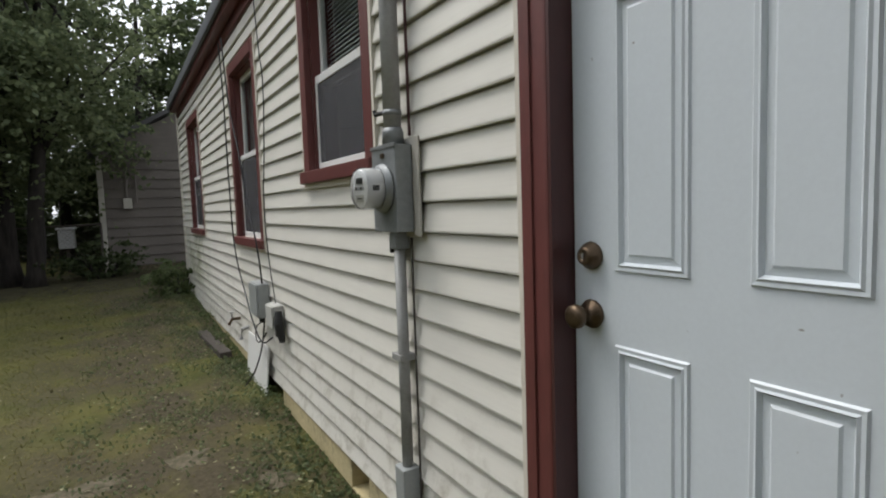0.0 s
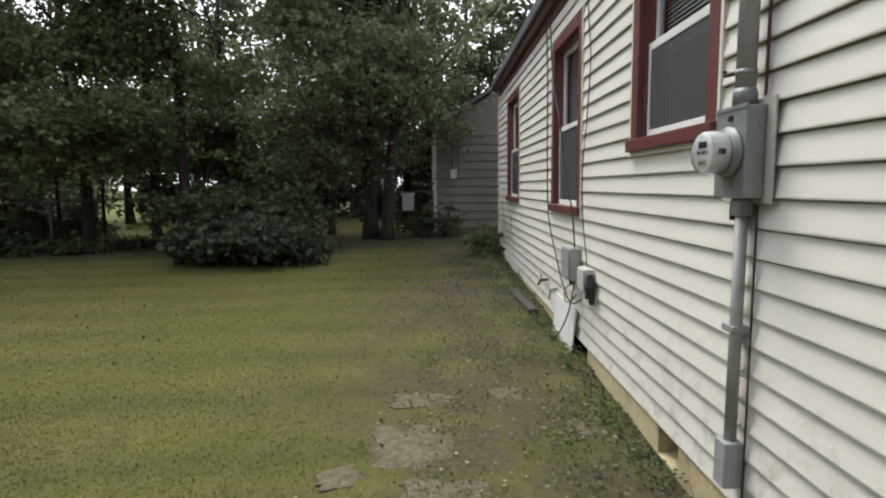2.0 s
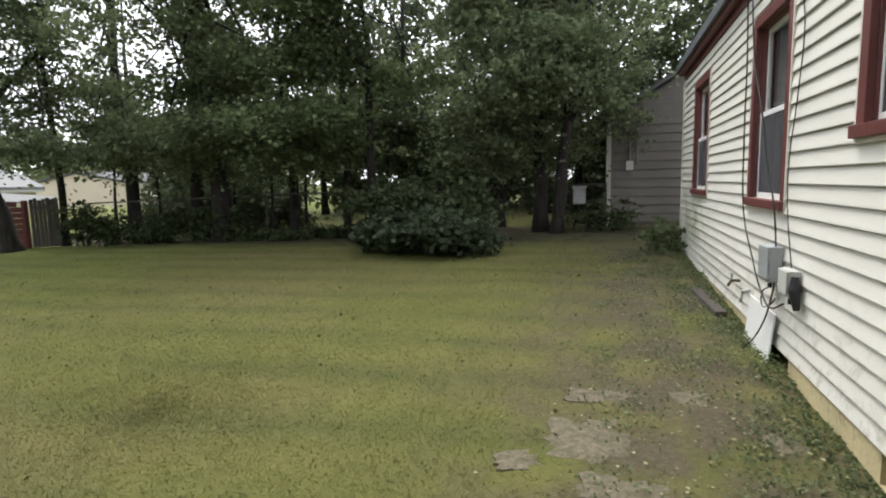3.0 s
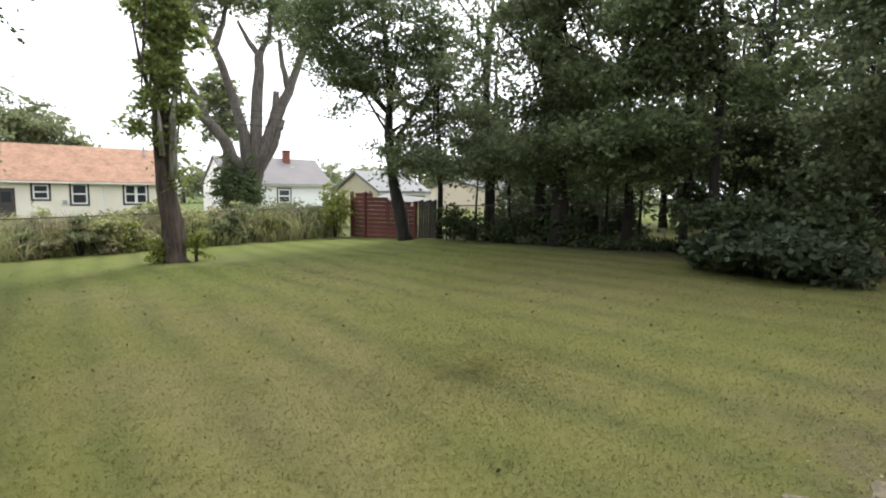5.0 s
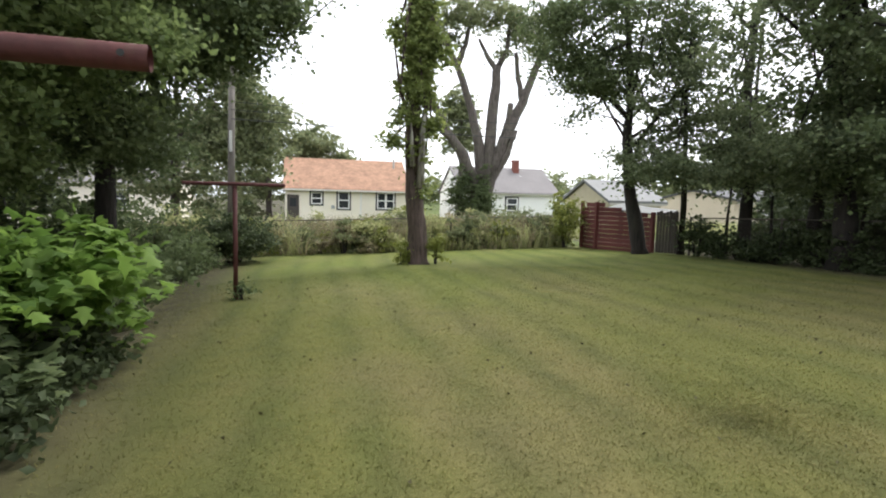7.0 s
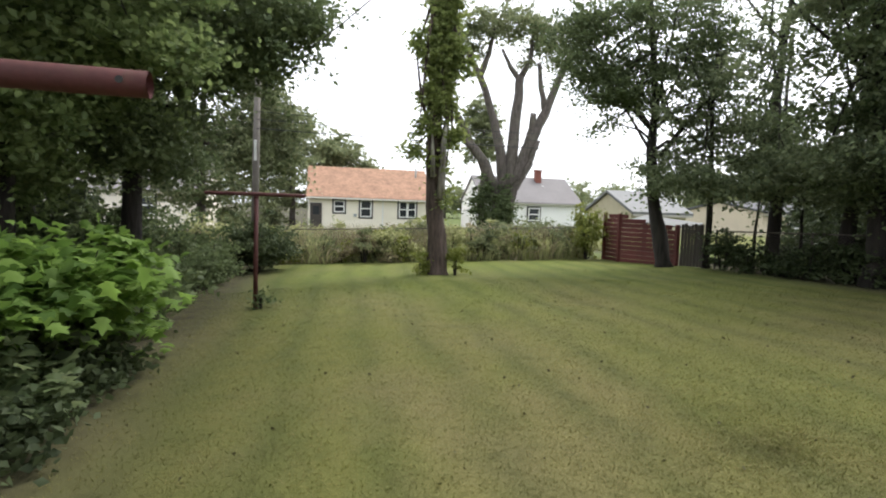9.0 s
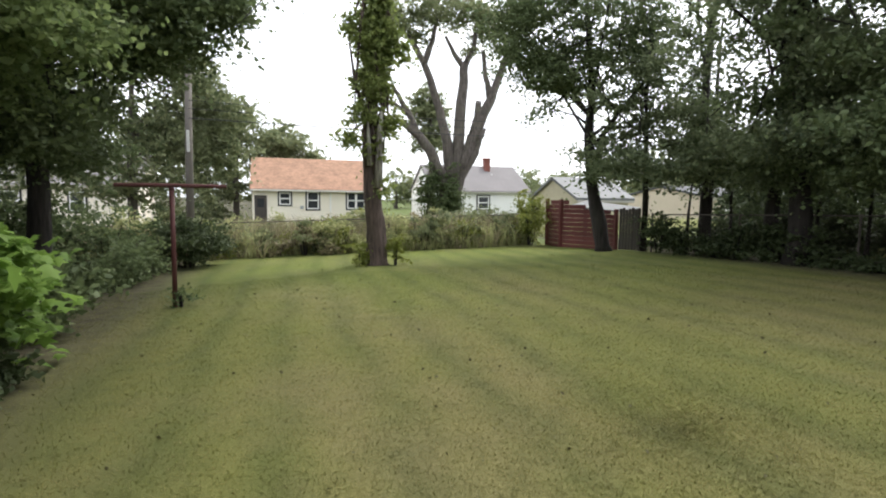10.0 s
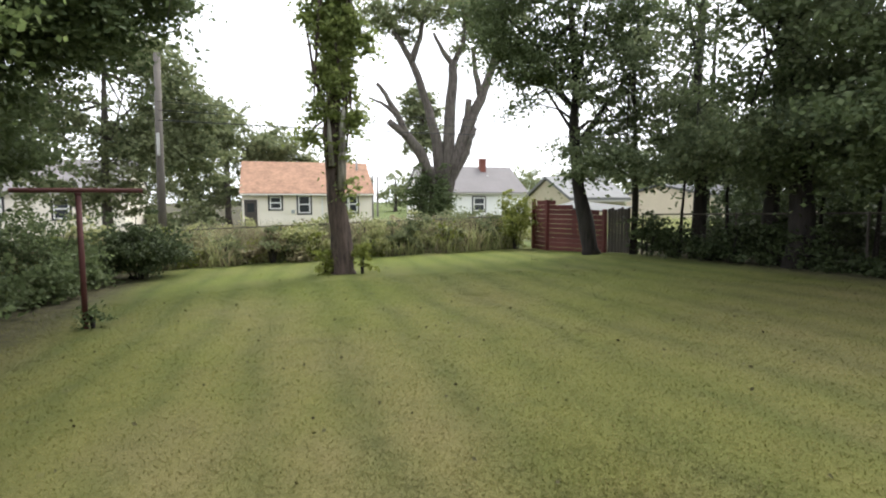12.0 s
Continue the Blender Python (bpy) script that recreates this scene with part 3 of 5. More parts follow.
def side_boards(parent, ya, yb, za, zb, holes, margin, material, course, place, lip=0.019):
    """Lap boards course by course, cut at the openings; place(y, z) gives each board's pose."""
    cache = {}
    k = 0
    while za + k * course < zb - 0.02:
        z0 = za + k * course
        h = min(course, zb - z0)
        spans = [(ya, yb)]
        for o in holes:
            if o[2] - margin < z0 + h * 0.6 and o[3] + margin > z0 + h * 0.4:
                nxt = []
                for a, b in spans:
                    if o[0] - margin > a and o[1] + margin < b:
                        nxt += [(a, o[0] - margin), (o[1] + margin, b)]
                    elif o[0] - margin <= a < o[1] + margin < b:
                        nxt.append((o[1] + margin, b))
                    elif a < o[0] - margin < b <= o[1] + margin:
                        nxt.append((a, o[0] - margin))
                    elif not (o[0] - margin <= a and b <= o[1] + margin):
                        nxt.append((a, b))
                spans = nxt
        for a, b in spans:
            key = (round(b - a, 3), round(h, 3))
            if key not in cache:
                cache[key] = board_mesh(b - a, h, lip)
                cache[key].materials.append(material)
            ob = new("siding_board", cache[key])
            ob.parent = parent
            ob.matrix_local = place(a, z0)
        k += 1


# roof, fascia, frieze
bm = bmesh.new()
RX, RZ = 4.36, 4.75
for sgn in (0, 1):
    x_e, x_r = (WX - 0.10, RX) if sgn == 0 else (7.9, RX)
    v = []
    for yy in (HY0 - 0.2, HY1 + 0.16):
        for px, pz in ((x_e, 3.045), (x_r, RZ), (x_r, RZ + 0.07), (x_e, 3.12)):
            v.append(bm.verts.new((px, yy, pz)))
    for f in ((0, 1, 2, 3), (7, 6, 5, 4), (3, 2, 6, 7), (0, 4, 5, 1), (0, 3, 7, 4), (1, 5, 6, 2)):
        bm.faces.new([v[i] for i in f])
bmesh.ops.recalc_face_normals(bm, faces=bm.faces)
part("roof", bm, ROOF_GREY, house, "dark grey shingle roof")
bm = bmesh.new()
for yy in (HY0 + 0.01, HY1 - 0.14):
    v = [bm.verts.new(p) for p in ((WX, yy, 3.03), (7.8, yy, 3.03), (RX, yy, RZ - 0.02), (WX, yy + 0.12, 3.03), (7.8, yy + 0.12, 3.03), (RX, yy + 0.12, RZ - 0.02))]
    for f in ((0, 1, 2), (5, 4, 3), (0, 3, 4, 1), (1, 4, 5, 2), (2, 5, 3, 0)):
        bm.faces.new([v[i] for i in f])
bmesh.ops.recalc_face_normals(bm, faces=bm.faces)
part("gable", bm, VINYL_TRIM, house)
part("frieze_board", boxed(WX - 0.022, WX + 0.011, HY0, HY1, SID_Z1 + 0.004, 3.03, bevel=0.004), RED_PAINT, house, "dark red painted frieze board")
part("fascia", boxed(WX - 0.098, WX - 0.024, HY0, HY1 + 0.1, 2.985, 3.043, bevel=0.004), RED_PAINT, house)
part("drip_edge", boxed(WX - 0.135, WX - 0.10, HY0, HY1 + 0.15, 3.03, 3.135, bevel=0.006), DRIP_GREY, house, "dull metal drip edge")
part("corner_board", boxed(WX - 0.026, WX + 0.05, HY1 - 0.012, HY1 + 0.06, 0.2, 3.02, bevel=0.004), VINYL_TRIM, house)


def window_unit(y0, y1, z0, z1, blind_down=0.5):
    w = new("window")
    w.parent = house
    t, px = 0.085, WX - 0.026
    fr = bmesh.new()
    box(fr, px, WX + 0.012, y0 - t, y0, z0 - 0.02, z1 + t, bevel=0.004)
    box(fr, px, WX + 0.012, y1, y1 + t, z0 - 0.02, z1 + t, bevel=0.004)
    box(fr, px - 0.003, WX + 0.012, y0, y1, z1, z1 + t, bevel=0.004)
    part("casing", fr, RED_PAINT, w, "dark red painted casing")
    part("sill", boxed(px - 0.026, WX + 0.10, y0 - t - 0.01, y1 + t + 0.01, z0 - 0.065, z0 - 0.003, bevel=0.006), RED_PAINT, w)
    j = bmesh.new()
    box(j, WX - 0.025, WX + 0.010, y0 - t - 0.022, y0 - t - 0.001, z0 - 0.09, z1 + t + 0.02)
    box(j, WX - 0.025, WX + 0.010, y1 + t + 0.001, y1 + t + 0.022, z0 - 0.09, z1 + t + 0.02)
    box(j, WX - 0.025, WX + 0.010, y0 - t - 0.0, y1 + t + 0.0, z0 - 0.09, z0 - 0.066)
    part("channel_trim", j, VINYL_TRIM, w)
    lin = bmesh.new()
    box(lin, WX + 0.012, WX + 0.14, y0, y0 + 0.012, z0, z1)
    box(lin, WX + 0.012, WX + 0.14, y1 - 0.012, y1, z0, z1)
    box(lin, WX + 0.012, WX + 0.14, y0 + 0.012, y1 - 0.012, z1 - 0.012, z1)
    part("lining", lin, RED_PAINT, w)
    zm = z0 + (z1 - z0) * 0.49
    for name, a, b, dx in (("lower_sash", z0, zm + 0.02, 0.024), ("upper_sash", zm - 0.02, z1 - 0.012, 0.058)):
        s = bmesh.new()
        f, e = 0.040, 0.024
        xx0, xx1 = WX + dx, WX + dx + 0.032
        box(s, xx0, xx1, y0 + 0.013, y0 + 0.013 + e, a, b, bevel=0.003)
        box(s, xx0, xx1, y1 - 0.013 - e, y1 - 0.013, a, b, bevel=0.003)
        box(s, xx0, xx1, y0 + 0.013 + e, y1 - 0.013 - e, a, a + f, bevel=0.003)
        box(s, xx0, xx1, y0 + 0.013 + e, y1 - 0.013 - e, b - f, b, bevel=0.003)
        sash = part(name, s, SASH_WHITE, w)
        g = bmesh.new()
        g.faces.new([g.verts.new((xx0 + 0.012, yy, zz)) for yy, zz in ((y0 + 0.03, a + f * 0.9), (y0 + 0.03, b - f * 0.9), (y1 - 0.03, b - f * 0.9), (y1 - 0.03, a + f * 0.9))])
        pane = part("pane", g, GLASS, sash)
        pane.visible_shadow = False
    part("insect_screen", boxed(WX + 0.0285, WX + 0.0305, y0 + 0.036, y1 - 0.036, z0 + 0.034, zm - 0.014), SCREEN, w, "grey insect screen")
    bl = bmesh.new()
    z = z1 - 0.03
    while z > z1 - (z1 - z0) * blind_down:
        vs = box(bl, -0.012, 0.012, y0 + 0.03, y1 - 0.03, -0.001, 0.001)
        bmesh.ops.transform(bl, matrix=Matrix.Translation((WX + 0.112, 0, z)) @ Matrix.Rotation(radians(-52), 4, "Y"), verts=vs)
        z -= 0.022
    part("blind", bl, BLIND, w, "half-lowered pale slatted blind")
    return w


for spec, down in zip(WINDOWS, (0.55, 0.5, 0.45)):
    window_unit(*spec, blind_down=down)

# door with six moulded panels, in the wall
door = new("door")
door.parent = house
dy0, dy1, dz0, dz1 = DOOR
DX = WX + 0.036
slab_y0, slab_y1 = dy0 + 0.007, dy1 - 0.007


def moulded_panel(y0, y1, z0, z1):
    """A raised panel: ogee frame proud of the slab, sunk field, raised centre."""
    bm = bmesh.new()
    rings = [(0, 0.0), (0.004, -0.005), (0.011, -0.004), (0.016, -0.007), (0.022, 0.003), (0.036, 0.001), (0.041, -0.003)]
    loops = []
    for inset, dx in rings:
        loops.append([bm.verts.new((DX + dx, yy, zz)) for yy, zz in ((y0 + inset, z0 + inset), (y1 - inset, z0 + inset), (y1 - inset, z1 - inset), (y0 + inset, z1 - inset))])
    for a, b in zip(loops, loops[1:]):
        for i in range(4):
            bm.faces.new((a[i], a[(i + 1) % 4], b[(i + 1) % 4], b[i]))
    bm.faces.new(loops[-1])
    bmesh.ops.recalc_face_normals(bm, faces=bm.faces)
    return bm


panels = []
for a, b in ((0.385, 0.567), (0.682, 0.868)):
    panels += [(a, b, 0.47, 1.135), (a, b, 1.30, 1.895), (a, b, 1.985, 2.20)]
bm = bmesh.new()
wall_with_openings(bm, DX, DX + 0.042, slab_y0, slab_y1, dz0 + 0.012, dz1 - 0.006, panels)
slab = part("slab", bm, DOOR_WHITE, door, "white painted steel slab")
for p in panels:
    part("panel", moulded_panel(*p), DOOR_WHITE, slab)
part("backing", boxed(DX + 0.02, DX + 0.04, slab_y0 + 0.02, slab_y1 - 0.02, dz0 + 0.03, dz1 - 0.02), DOOR_WHITE, slab)


def turned(profile, sides=28):
    """A turned piece about -x: (distance out, radius)."""
    bm = bmesh.new()
    rings = [[bm.verts.new((-d, r * math.cos(2 * math.pi * k / sides), r * math.sin(2 * math.pi * k / sides))) for k in range(sides)] for d, r in profile]
    for a, b in zip(rings, rings[1:]):
        for k in range(sides):
            bm.faces.new((a[k], a[(k + 1) % sides], b[(k + 1) % sides], b[k]))
    bm.faces.new(rings[0][::-1])
    bm.faces.new(rings[-1])
    bmesh.ops.recalc_face_normals(bm, faces=bm.faces)
    return bm


bolt = part("deadbolt", turned([(0, 0.031), (0.004, 0.033), (0.012, 0.031), (0.024, 0.022), (0.030, 0.020), (0.032, 0.012), (0.030, 0.011)]), BRASS, door, "tarnished brass deadbolt", smooth=True)
bolt.location = (DX, 0.934, 1.332)
part("keyway", boxed(-0.0335, -0.030, -0.002, 0.002, -0.007, 0.007), GALV, bolt)
knob = part("knob", turned([(0, 0.033), (0.004, 0.035), (0.012, 0.031), (0.016, 0.015), (0.034, 0.014), (0.040, 0.022), (0.052, 0.028), (0.064, 0.027), (0.070, 0.020), (0.071, 0.008)]), BRASS, door, "tarnished brass knob", smooth=True)
knob.location = (DX, 0.934, 1.195)
bm = bmesh.new()
CX0 = WX - 0.036
for a, b in ((dy1 + 0.006, dy1 + 0.106), (dy0 - 0.106, dy0 - 0.006)):
    box(bm, CX0, WX + 0.012, a, b, 0.24, dz1 + 0.106, bevel=0.008)
    box(bm, CX0 - 0.006, CX0 - 0.0005, a + 0.052 if a > dy1 else a + 0.012, b - 0.012 if a > dy1 else b - 0.052, 0.24, dz1 + 0.10, bevel=0.002)
box(bm, CX0 + 0.001, WX + 0.012, dy0 - 0.006, dy1 + 0.006, dz1 + 0.006, dz1 + 0.106, bevel=0.008)
part("door_casing", bm, RED_PAINT, door, "dark red painted casing")
bm = bmesh.new()
for a, b in ((dy1 - 0.004, dy1 + 0.0055), (dy0 - 0.0055, dy0 + 0.004)):
    box(bm, CX0 + 0.002, WX + 0.148, a, b, 0.24, dz1 + 0.005)
box(bm, CX0 + 0.002, WX + 0.148, dy0 + 0.004, dy1 - 0.004, dz1 - 0.004, dz1 + 0.0055)
for a, b in ((dy1 - 0.016, dy1 - 0.0045), (dy0 + 0.0045, dy0 + 0.016)):
    box(bm, DX + 0.044, WX + 0.12, a, b, 0.31, dz1 - 0.001)
part("jamb", bm, JAMB_RED, door)
part("weatherstrip", boxed(DX + 0.002, DX + 0.012, dy1 - 0.0066, dy1 - 0.0045, 0.31, dz1 - 0.005), DARK_PLASTIC, door)
part("threshold", boxed(WX - 0.05, WX + 0.13, dy0, dy1, 0.255, dz0 + 0.008, bevel=0.006), GALV, door)
bm = bmesh.new()
box(bm, WX - 0.026, WX + 0.01, dy1 + 0.107, dy1 + 0.131, 0.25, SID_Z1)
part("channel_trim", bm, VINYL_TRIM, door)
# ---------------------------------------------------------------- things on the house wall
meter = thing("electric_meter", "grey steel electric meter with round glass on siding", "electric meter")
my, mz = 1.753, 1.525
MX = WX - 0.100
part("backboard", boxed(WX - 0.034, WX - 0.026, 1.632, 1.93, 1.356, 1.694, bevel=0.004), PALE_TRIM, meter)
part("box", boxed(MX, WX - 0.035, 1.672, 1.862, 1.372, 1.670, bevel=0.006), METER_STEEL, meter, "galvanised steel meter box")
part("cover_rim", boxed(MX - 0.004, MX + 0.008, 1.669, 1.865, 1.660, 1.675, bevel=0.003), METER_STEEL, meter)
ring = part("socket_ring", turned([(0, 0.084), (0.010, 0.084), (0.013, 0.078), (0.024, 0.078), (0.027, 0.075)]), METER_STEEL, meter, smooth=True)
ring.location = (MX - 0.0005, my + 0.012, mz)
cup = part("glass_cover", turned([(0.027, 0.072), (0.080, 0.071), (0.096, 0.068), (0.102, 0.060), (0.104, 0.02)]), METER_GLASS, meter, "clear round glass cover", smooth=True)
cup.location = (MX - 0.0005, my + 0.012, mz)
cup.visible_shadow = False
inner = part("register", turned([(0.027, 0.067), (0.088, 0.066), (0.090, 0.062), (0.090, 0.01)]), PLASTIC_WHITE, meter, "white register with dark display")
inner.location = cup.location
part("display", boxed(-0.0925, -0.0903, -0.026, 0.026, 0.016, 0.036), BLACK_TRIM, inner)
for k in range(4):
    part("dial", tubed([(-0.0903, -0.03 + 0.02 * k, 0.0), (-0.0918, -0.03 + 0.02 * k, 0.0)], 0.007, 12), BLACK_TRIM if k % 2 else GREY_PAINT, inner)
part("name_plate", boxed(-0.0918, -0.0903, -0.030, 0.030, -0.046, -0.022), PALE_BOX, inner)
part("print_line", boxed(-0.0928, -0.0919, -0.022, 0.022, -0.036, -0.032), BLACK_TRIM, inner)
part("side_label", boxed(-0.072, -0.048, -0.0690, -0.0668, -0.009, 0.009), BLACK_TRIM, inner)
part("hasp", boxed(MX - 0.006, MX + 0.001, my + 0.0, my + 0.025, 1.628, 1.645, bevel=0.003), BRASS, meter)

riser = thing("service_riser", "galvanised electric conduit rising up the siding", "conduit")
part("pipe", tubed([(WX - 0.068, 1.745, 1.680), (WX - 0.068, 1.745, 2.2), (WX - 0.068, 1.745, 2.98)], 0.031, 16), GALV, riser, smooth=True)
part("hub", tubed([(WX - 0.068, 1.745, 1.677), (WX - 0.068, 1.745, 1.715), (WX - 0.068, 1.745, 1.73)], [0.038, 0.038, 0.033], 16), METER_STEEL, riser, smooth=True)
part("strap", tubed([(WX - 0.068, 1.745, 1.772), (WX - 0.068, 1.745, 1.790)], 0.0335, 16), METER_STEEL, riser, smooth=True)
part("strap_bolt", tubed([(WX - 0.085, 1.775, 1.786), (WX - 0.095, 1.825, 1.786), (WX - 0.095, 1.83, 1.80)], 0.008, 8), DARK_PLASTIC, riser)
# Thin dark strip drawn for the shadow gap beside the pipe.
part("shadow_gap_strip", boxed(WX - 0.034, WX - 0.0265, 1.690, 1.699, 1.70, 2.89), JAMB_RED, riser)

drop = thing("ground_conduit", "thin grey conduit running down from the meter box", "conduit")
part("pipe", tubed([(WX - 0.05, 1.762, 1.371), (WX - 0.05, 1.764, 0.9), (WX - 0.05, 1.766, 0.50)], 0.021, 14), GALV, drop, smooth=True)
part("coupling", boxed(WX - 0.078, WX - 0.022, 1.735, 1.790, 1.31, 1.370, bevel=0.008), METER_STEEL, drop)
part("coupling_clamp", boxed(WX - 0.070, WX - 0.030, 1.791, 1.806, 1.295, 1.355, bevel=0.004), DARK_PLASTIC, drop)
part("clip", boxed(WX - 0.075, WX - 0.014, 1.742, 1.812, 0.905, 0.930, bevel=0.003), GALV, drop)
part("lower_box", boxed(WX - 0.088, WX - 0.019, 1.728, 1.800, 0.345, 0.512, bevel=0.006), GREY_PAINT, drop)
part("liner", boxed(WX - 0.031, WX - 0.0255, 1.708, 1.714, 0.26, 1.35), GREY_WOOD, drop)

for nm, lab, a, m in (("telephone_box", "pale grey telephone box on the siding", (WX - 0.10, WX - 0.019, 3.90, 4.14, 0.71, 0.955), GREY_PAINT),
                      ("cable_box", "weathered pale cable junction box on the siding", (WX - 0.085, WX - 0.019, 3.54, 3.72, 0.68, 0.85), PALE_BOX)):
    o = thing(nm, lab, "utility box")
    part("body", boxed(*a, bevel=0.010), m, o)
    part("lid", boxed(a[0] - 0.012, a[0] - 0.001, a[2] + 0.006, a[3] - 0.006, a[4] + 0.02, a[5] - 0.006, bevel=0.004), m, o)
    part("gland", tubed([(a[0] + 0.04, (a[2] + a[3]) / 2, a[4] + 0.004), (a[0] + 0.04, (a[2] + a[3]) / 2, a[4] - 0.05)], 0.014, 10), DARK_PLASTIC, o)
o = thing("splice_block", "dark bundled cable splice hanging by the box", "cable splice")
part("block", tubed([(WX - 0.06, 3.51, 0.82), (WX - 0.065, 3.50, 0.74), (WX - 0.05, 3.49, 0.62)], [0.02, 0.032, 0.018], 10, wob=0.3), DARK_PLASTIC, o)


def cable(label, pts, r=0.006):
    cu = bpy.data.curves.new("cable", "CURVE")
    cu.dimensions, cu.bevel_depth, cu.bevel_resolution, cu.resolution_u = "3D", r, 2, 10
    sp = cu.splines.new("BEZIER")
    sp.bezier_points.add(len(pts) - 1)
    for b, p in zip(sp.bezier_points, pts):
        b.co, b.handle_left_type, b.handle_right_type = p, "AUTO", "AUTO"
    cu.materials.append(DARK_PLASTIC)
    return tagged(new("cable", cu), label, "cable")


cable("black cable hanging down the wall to the boxes", [(WX - 0.06, 5.04, 2.90), (WX - 0.05, 5.02, 2.4), (WX - 0.055, 4.98, 1.7), (WX - 0.06, 4.87, 1.15), (WX - 0.07, 4.47, 0.80), (WX - 0.09, 4.12, 0.62), (WX - 0.09, 3.87, 0.55), (WX - 0.07, 3.67, 0.62)])
cable("black cable hanging loose in front of the window", [(WX - 0.06, 4.90, 2.90), (WX - 0.07, 4.67, 2.3), (WX - 0.075, 4.38, 1.9), (WX - 0.075, 4.17, 1.5), (WX - 0.07, 3.97, 1.2), (WX - 0.06, 3.92, 0.8), (WX - 0.06, 3.97, 0.6), (WX - 0.10, 4.12, 0.3), (WX - 0.16, 4.27, 0.13)])
cable("thin cable crossing the siding above the boxes", [(WX - 0.03, 3.82, 2.88), (WX - 0.03, 3.75, 2.5), (WX - 0.03, 3.70, 2.32), (WX - 0.03, 3.76, 1.9), (WX - 0.03, 3.86, 1.5), (WX - 0.03, 3.83, 1.2), (WX - 0.04, 3.66, 0.85)], 0.004)
cable("coiled black cable end under the boxes", [(WX - 0.07, 4.02, 0.66), (WX - 0.08, 4.12, 0.60), (WX - 0.09, 4.08, 0.53), (WX - 0.08, 3.94, 0.55), (WX - 0.07, 3.84, 0.62)], 0.005)

panel_ob = thing("access_panel", "white painted board leaning over the crawl-space opening", "access panel")
bm = boxed(-0.006, 0.006, 3.94, 4.60, 0.0, 0.42, bevel=0.003)
bmesh.ops.transform(bm, matrix=Matrix.Translation((WX - 0.075, 0, 0.07)) @ Matrix.Rotation(radians(5), 4, "Y"), verts=bm.verts)
part("board", bm, SASH_WHITE, panel_ob)
tap = thing("garden_tap", "old garden tap on the house wall", "garden tap")
part("spout", tubed([(WX - 0.02, 5.05, 0.52), (WX - 0.09, 5.05, 0.52), (WX - 0.12, 5.05, 0.47)], 0.013, 10), BRASS, tap)
part("wheel", tubed([(WX - 0.09, 5.05, 0.53), (WX - 0.09, 5.05, 0.575), (WX - 0.09, 5.05, 0.585)], [0.008, 0.008, 0.028], 10), GALV, tap)
pipe2 = thing("drain_pipe", "short capped pipe poking out of the siding", "pipe")
part("stub", tubed([(WX - 0.01, 4.72, 0.50), (WX - 0.07, 4.72, 0.49), (WX - 0.085, 4.72, 0.40)], 0.016, 10), GALV, pipe2)

# a board and worn slabs in the grass
plank = thing("loose_board", "grey weathered board lying along the wall", "board")
bm = boxed(-0.05, 0.05, -0.55, 0.55, -0.02, 0.035, bevel=0.006)
bmesh.ops.transform(bm, matrix=pose(0.74, 5.6, 0.20, 0, 0, 3), verts=bm.verts)
part("plank", bm, GREY_WOOD, plank)


def slab_stone(cx, cy, sx, sy, turn):
    bm = bmesh.new()
    n = 30
    rr = random.Random(int(cx * 1000 + cy * 77))
    top, low = [], []
    for k in range(n):
        a = 2 * math.pi * k / n
        r = 1 / max(abs(math.cos(a)), abs(math.sin(a))) ** 0.8 * rr.uniform(0.80, 1.06)
        x, y = math.cos(a) * sx / 2 * r, math.sin(a) * sy / 2 * r
        top.append(bm.verts.new((x, y, 0.001 + rr.uniform(-0.010, 0.002))))
        low.append(bm.verts.new((x * 1.05, y * 1.05, -0.05)))
    c = bm.verts.new((0, 0, 0.008))
    for k in range(n):
        bm.faces.new((c, top[k], top[(k + 1) % n]))
        bm.faces.new((top[k], low[k], low[(k + 1) % n], top[(k + 1) % n]))
    ob = obj_from("stepping_stone", bm, CONCRETE)
    ob.matrix_world = pose(cx, cy, float(ground_h(cx, cy)) + 0.004, 1.5, 0.5, turn)
    tagged(ob, "worn concrete slab sunk in the grass", "paving slab", "slabs by the wall")


slab_stone(-0.26, 2.64, 0.56, 0.52, 8)
slab_stone(-0.22, 3.20, 0.50, 0.20, 4)
slab_stone(0.30, 3.26, 0.26, 0.22, 20)
slab_stone(0.64, 2.78, 0.20, 0.20, 10)
slab_stone(-0.12, 2.20, 0.46, 0.24, -6)
slab_stone(-0.62, 2.36, 0.26, 0.20, 24)

# ---------------------------------------------------------------- clothes line posts


def line_post(x, y, ht, bar, label):
    z = float(ground_z(x, y))
    p = thing("clothesline_post", label, "clothesline post", "clothesline posts")
    part("post", tubed([(x, y, z - 0.1), (x, y, z + ht * 0.5), (x, y, z + ht - 0.025)], 0.034, 16), RUST_RED, p, smooth=True)
    bm = bmesh.new()
    tube(bm, [(x, y - bar / 2, z + ht), (x, y, z + ht + 0.004), (x, y + bar / 2, z + ht)], 0.029, 16, cap=False)
    tube(bm, [(x, y - bar / 2, z + ht), (x, y, z + ht + 0.004), (x, y + bar / 2, z + ht)], 0.024, 16, cap=False)
    b = part("crossbar", bm, RUST_RED, p, "rusty red pipe with drilled ends", smooth=True)
    for s in (-1, 1):
        part("bolt_hole", tubed([(x + 0.0275, y + s * (bar / 2 - 0.05), z + ht + 0.002), (x + 0.0305, y + s * (bar / 2 - 0.05), z + ht + 0.002)], 0.008, 10), BLACK_TRIM, b)
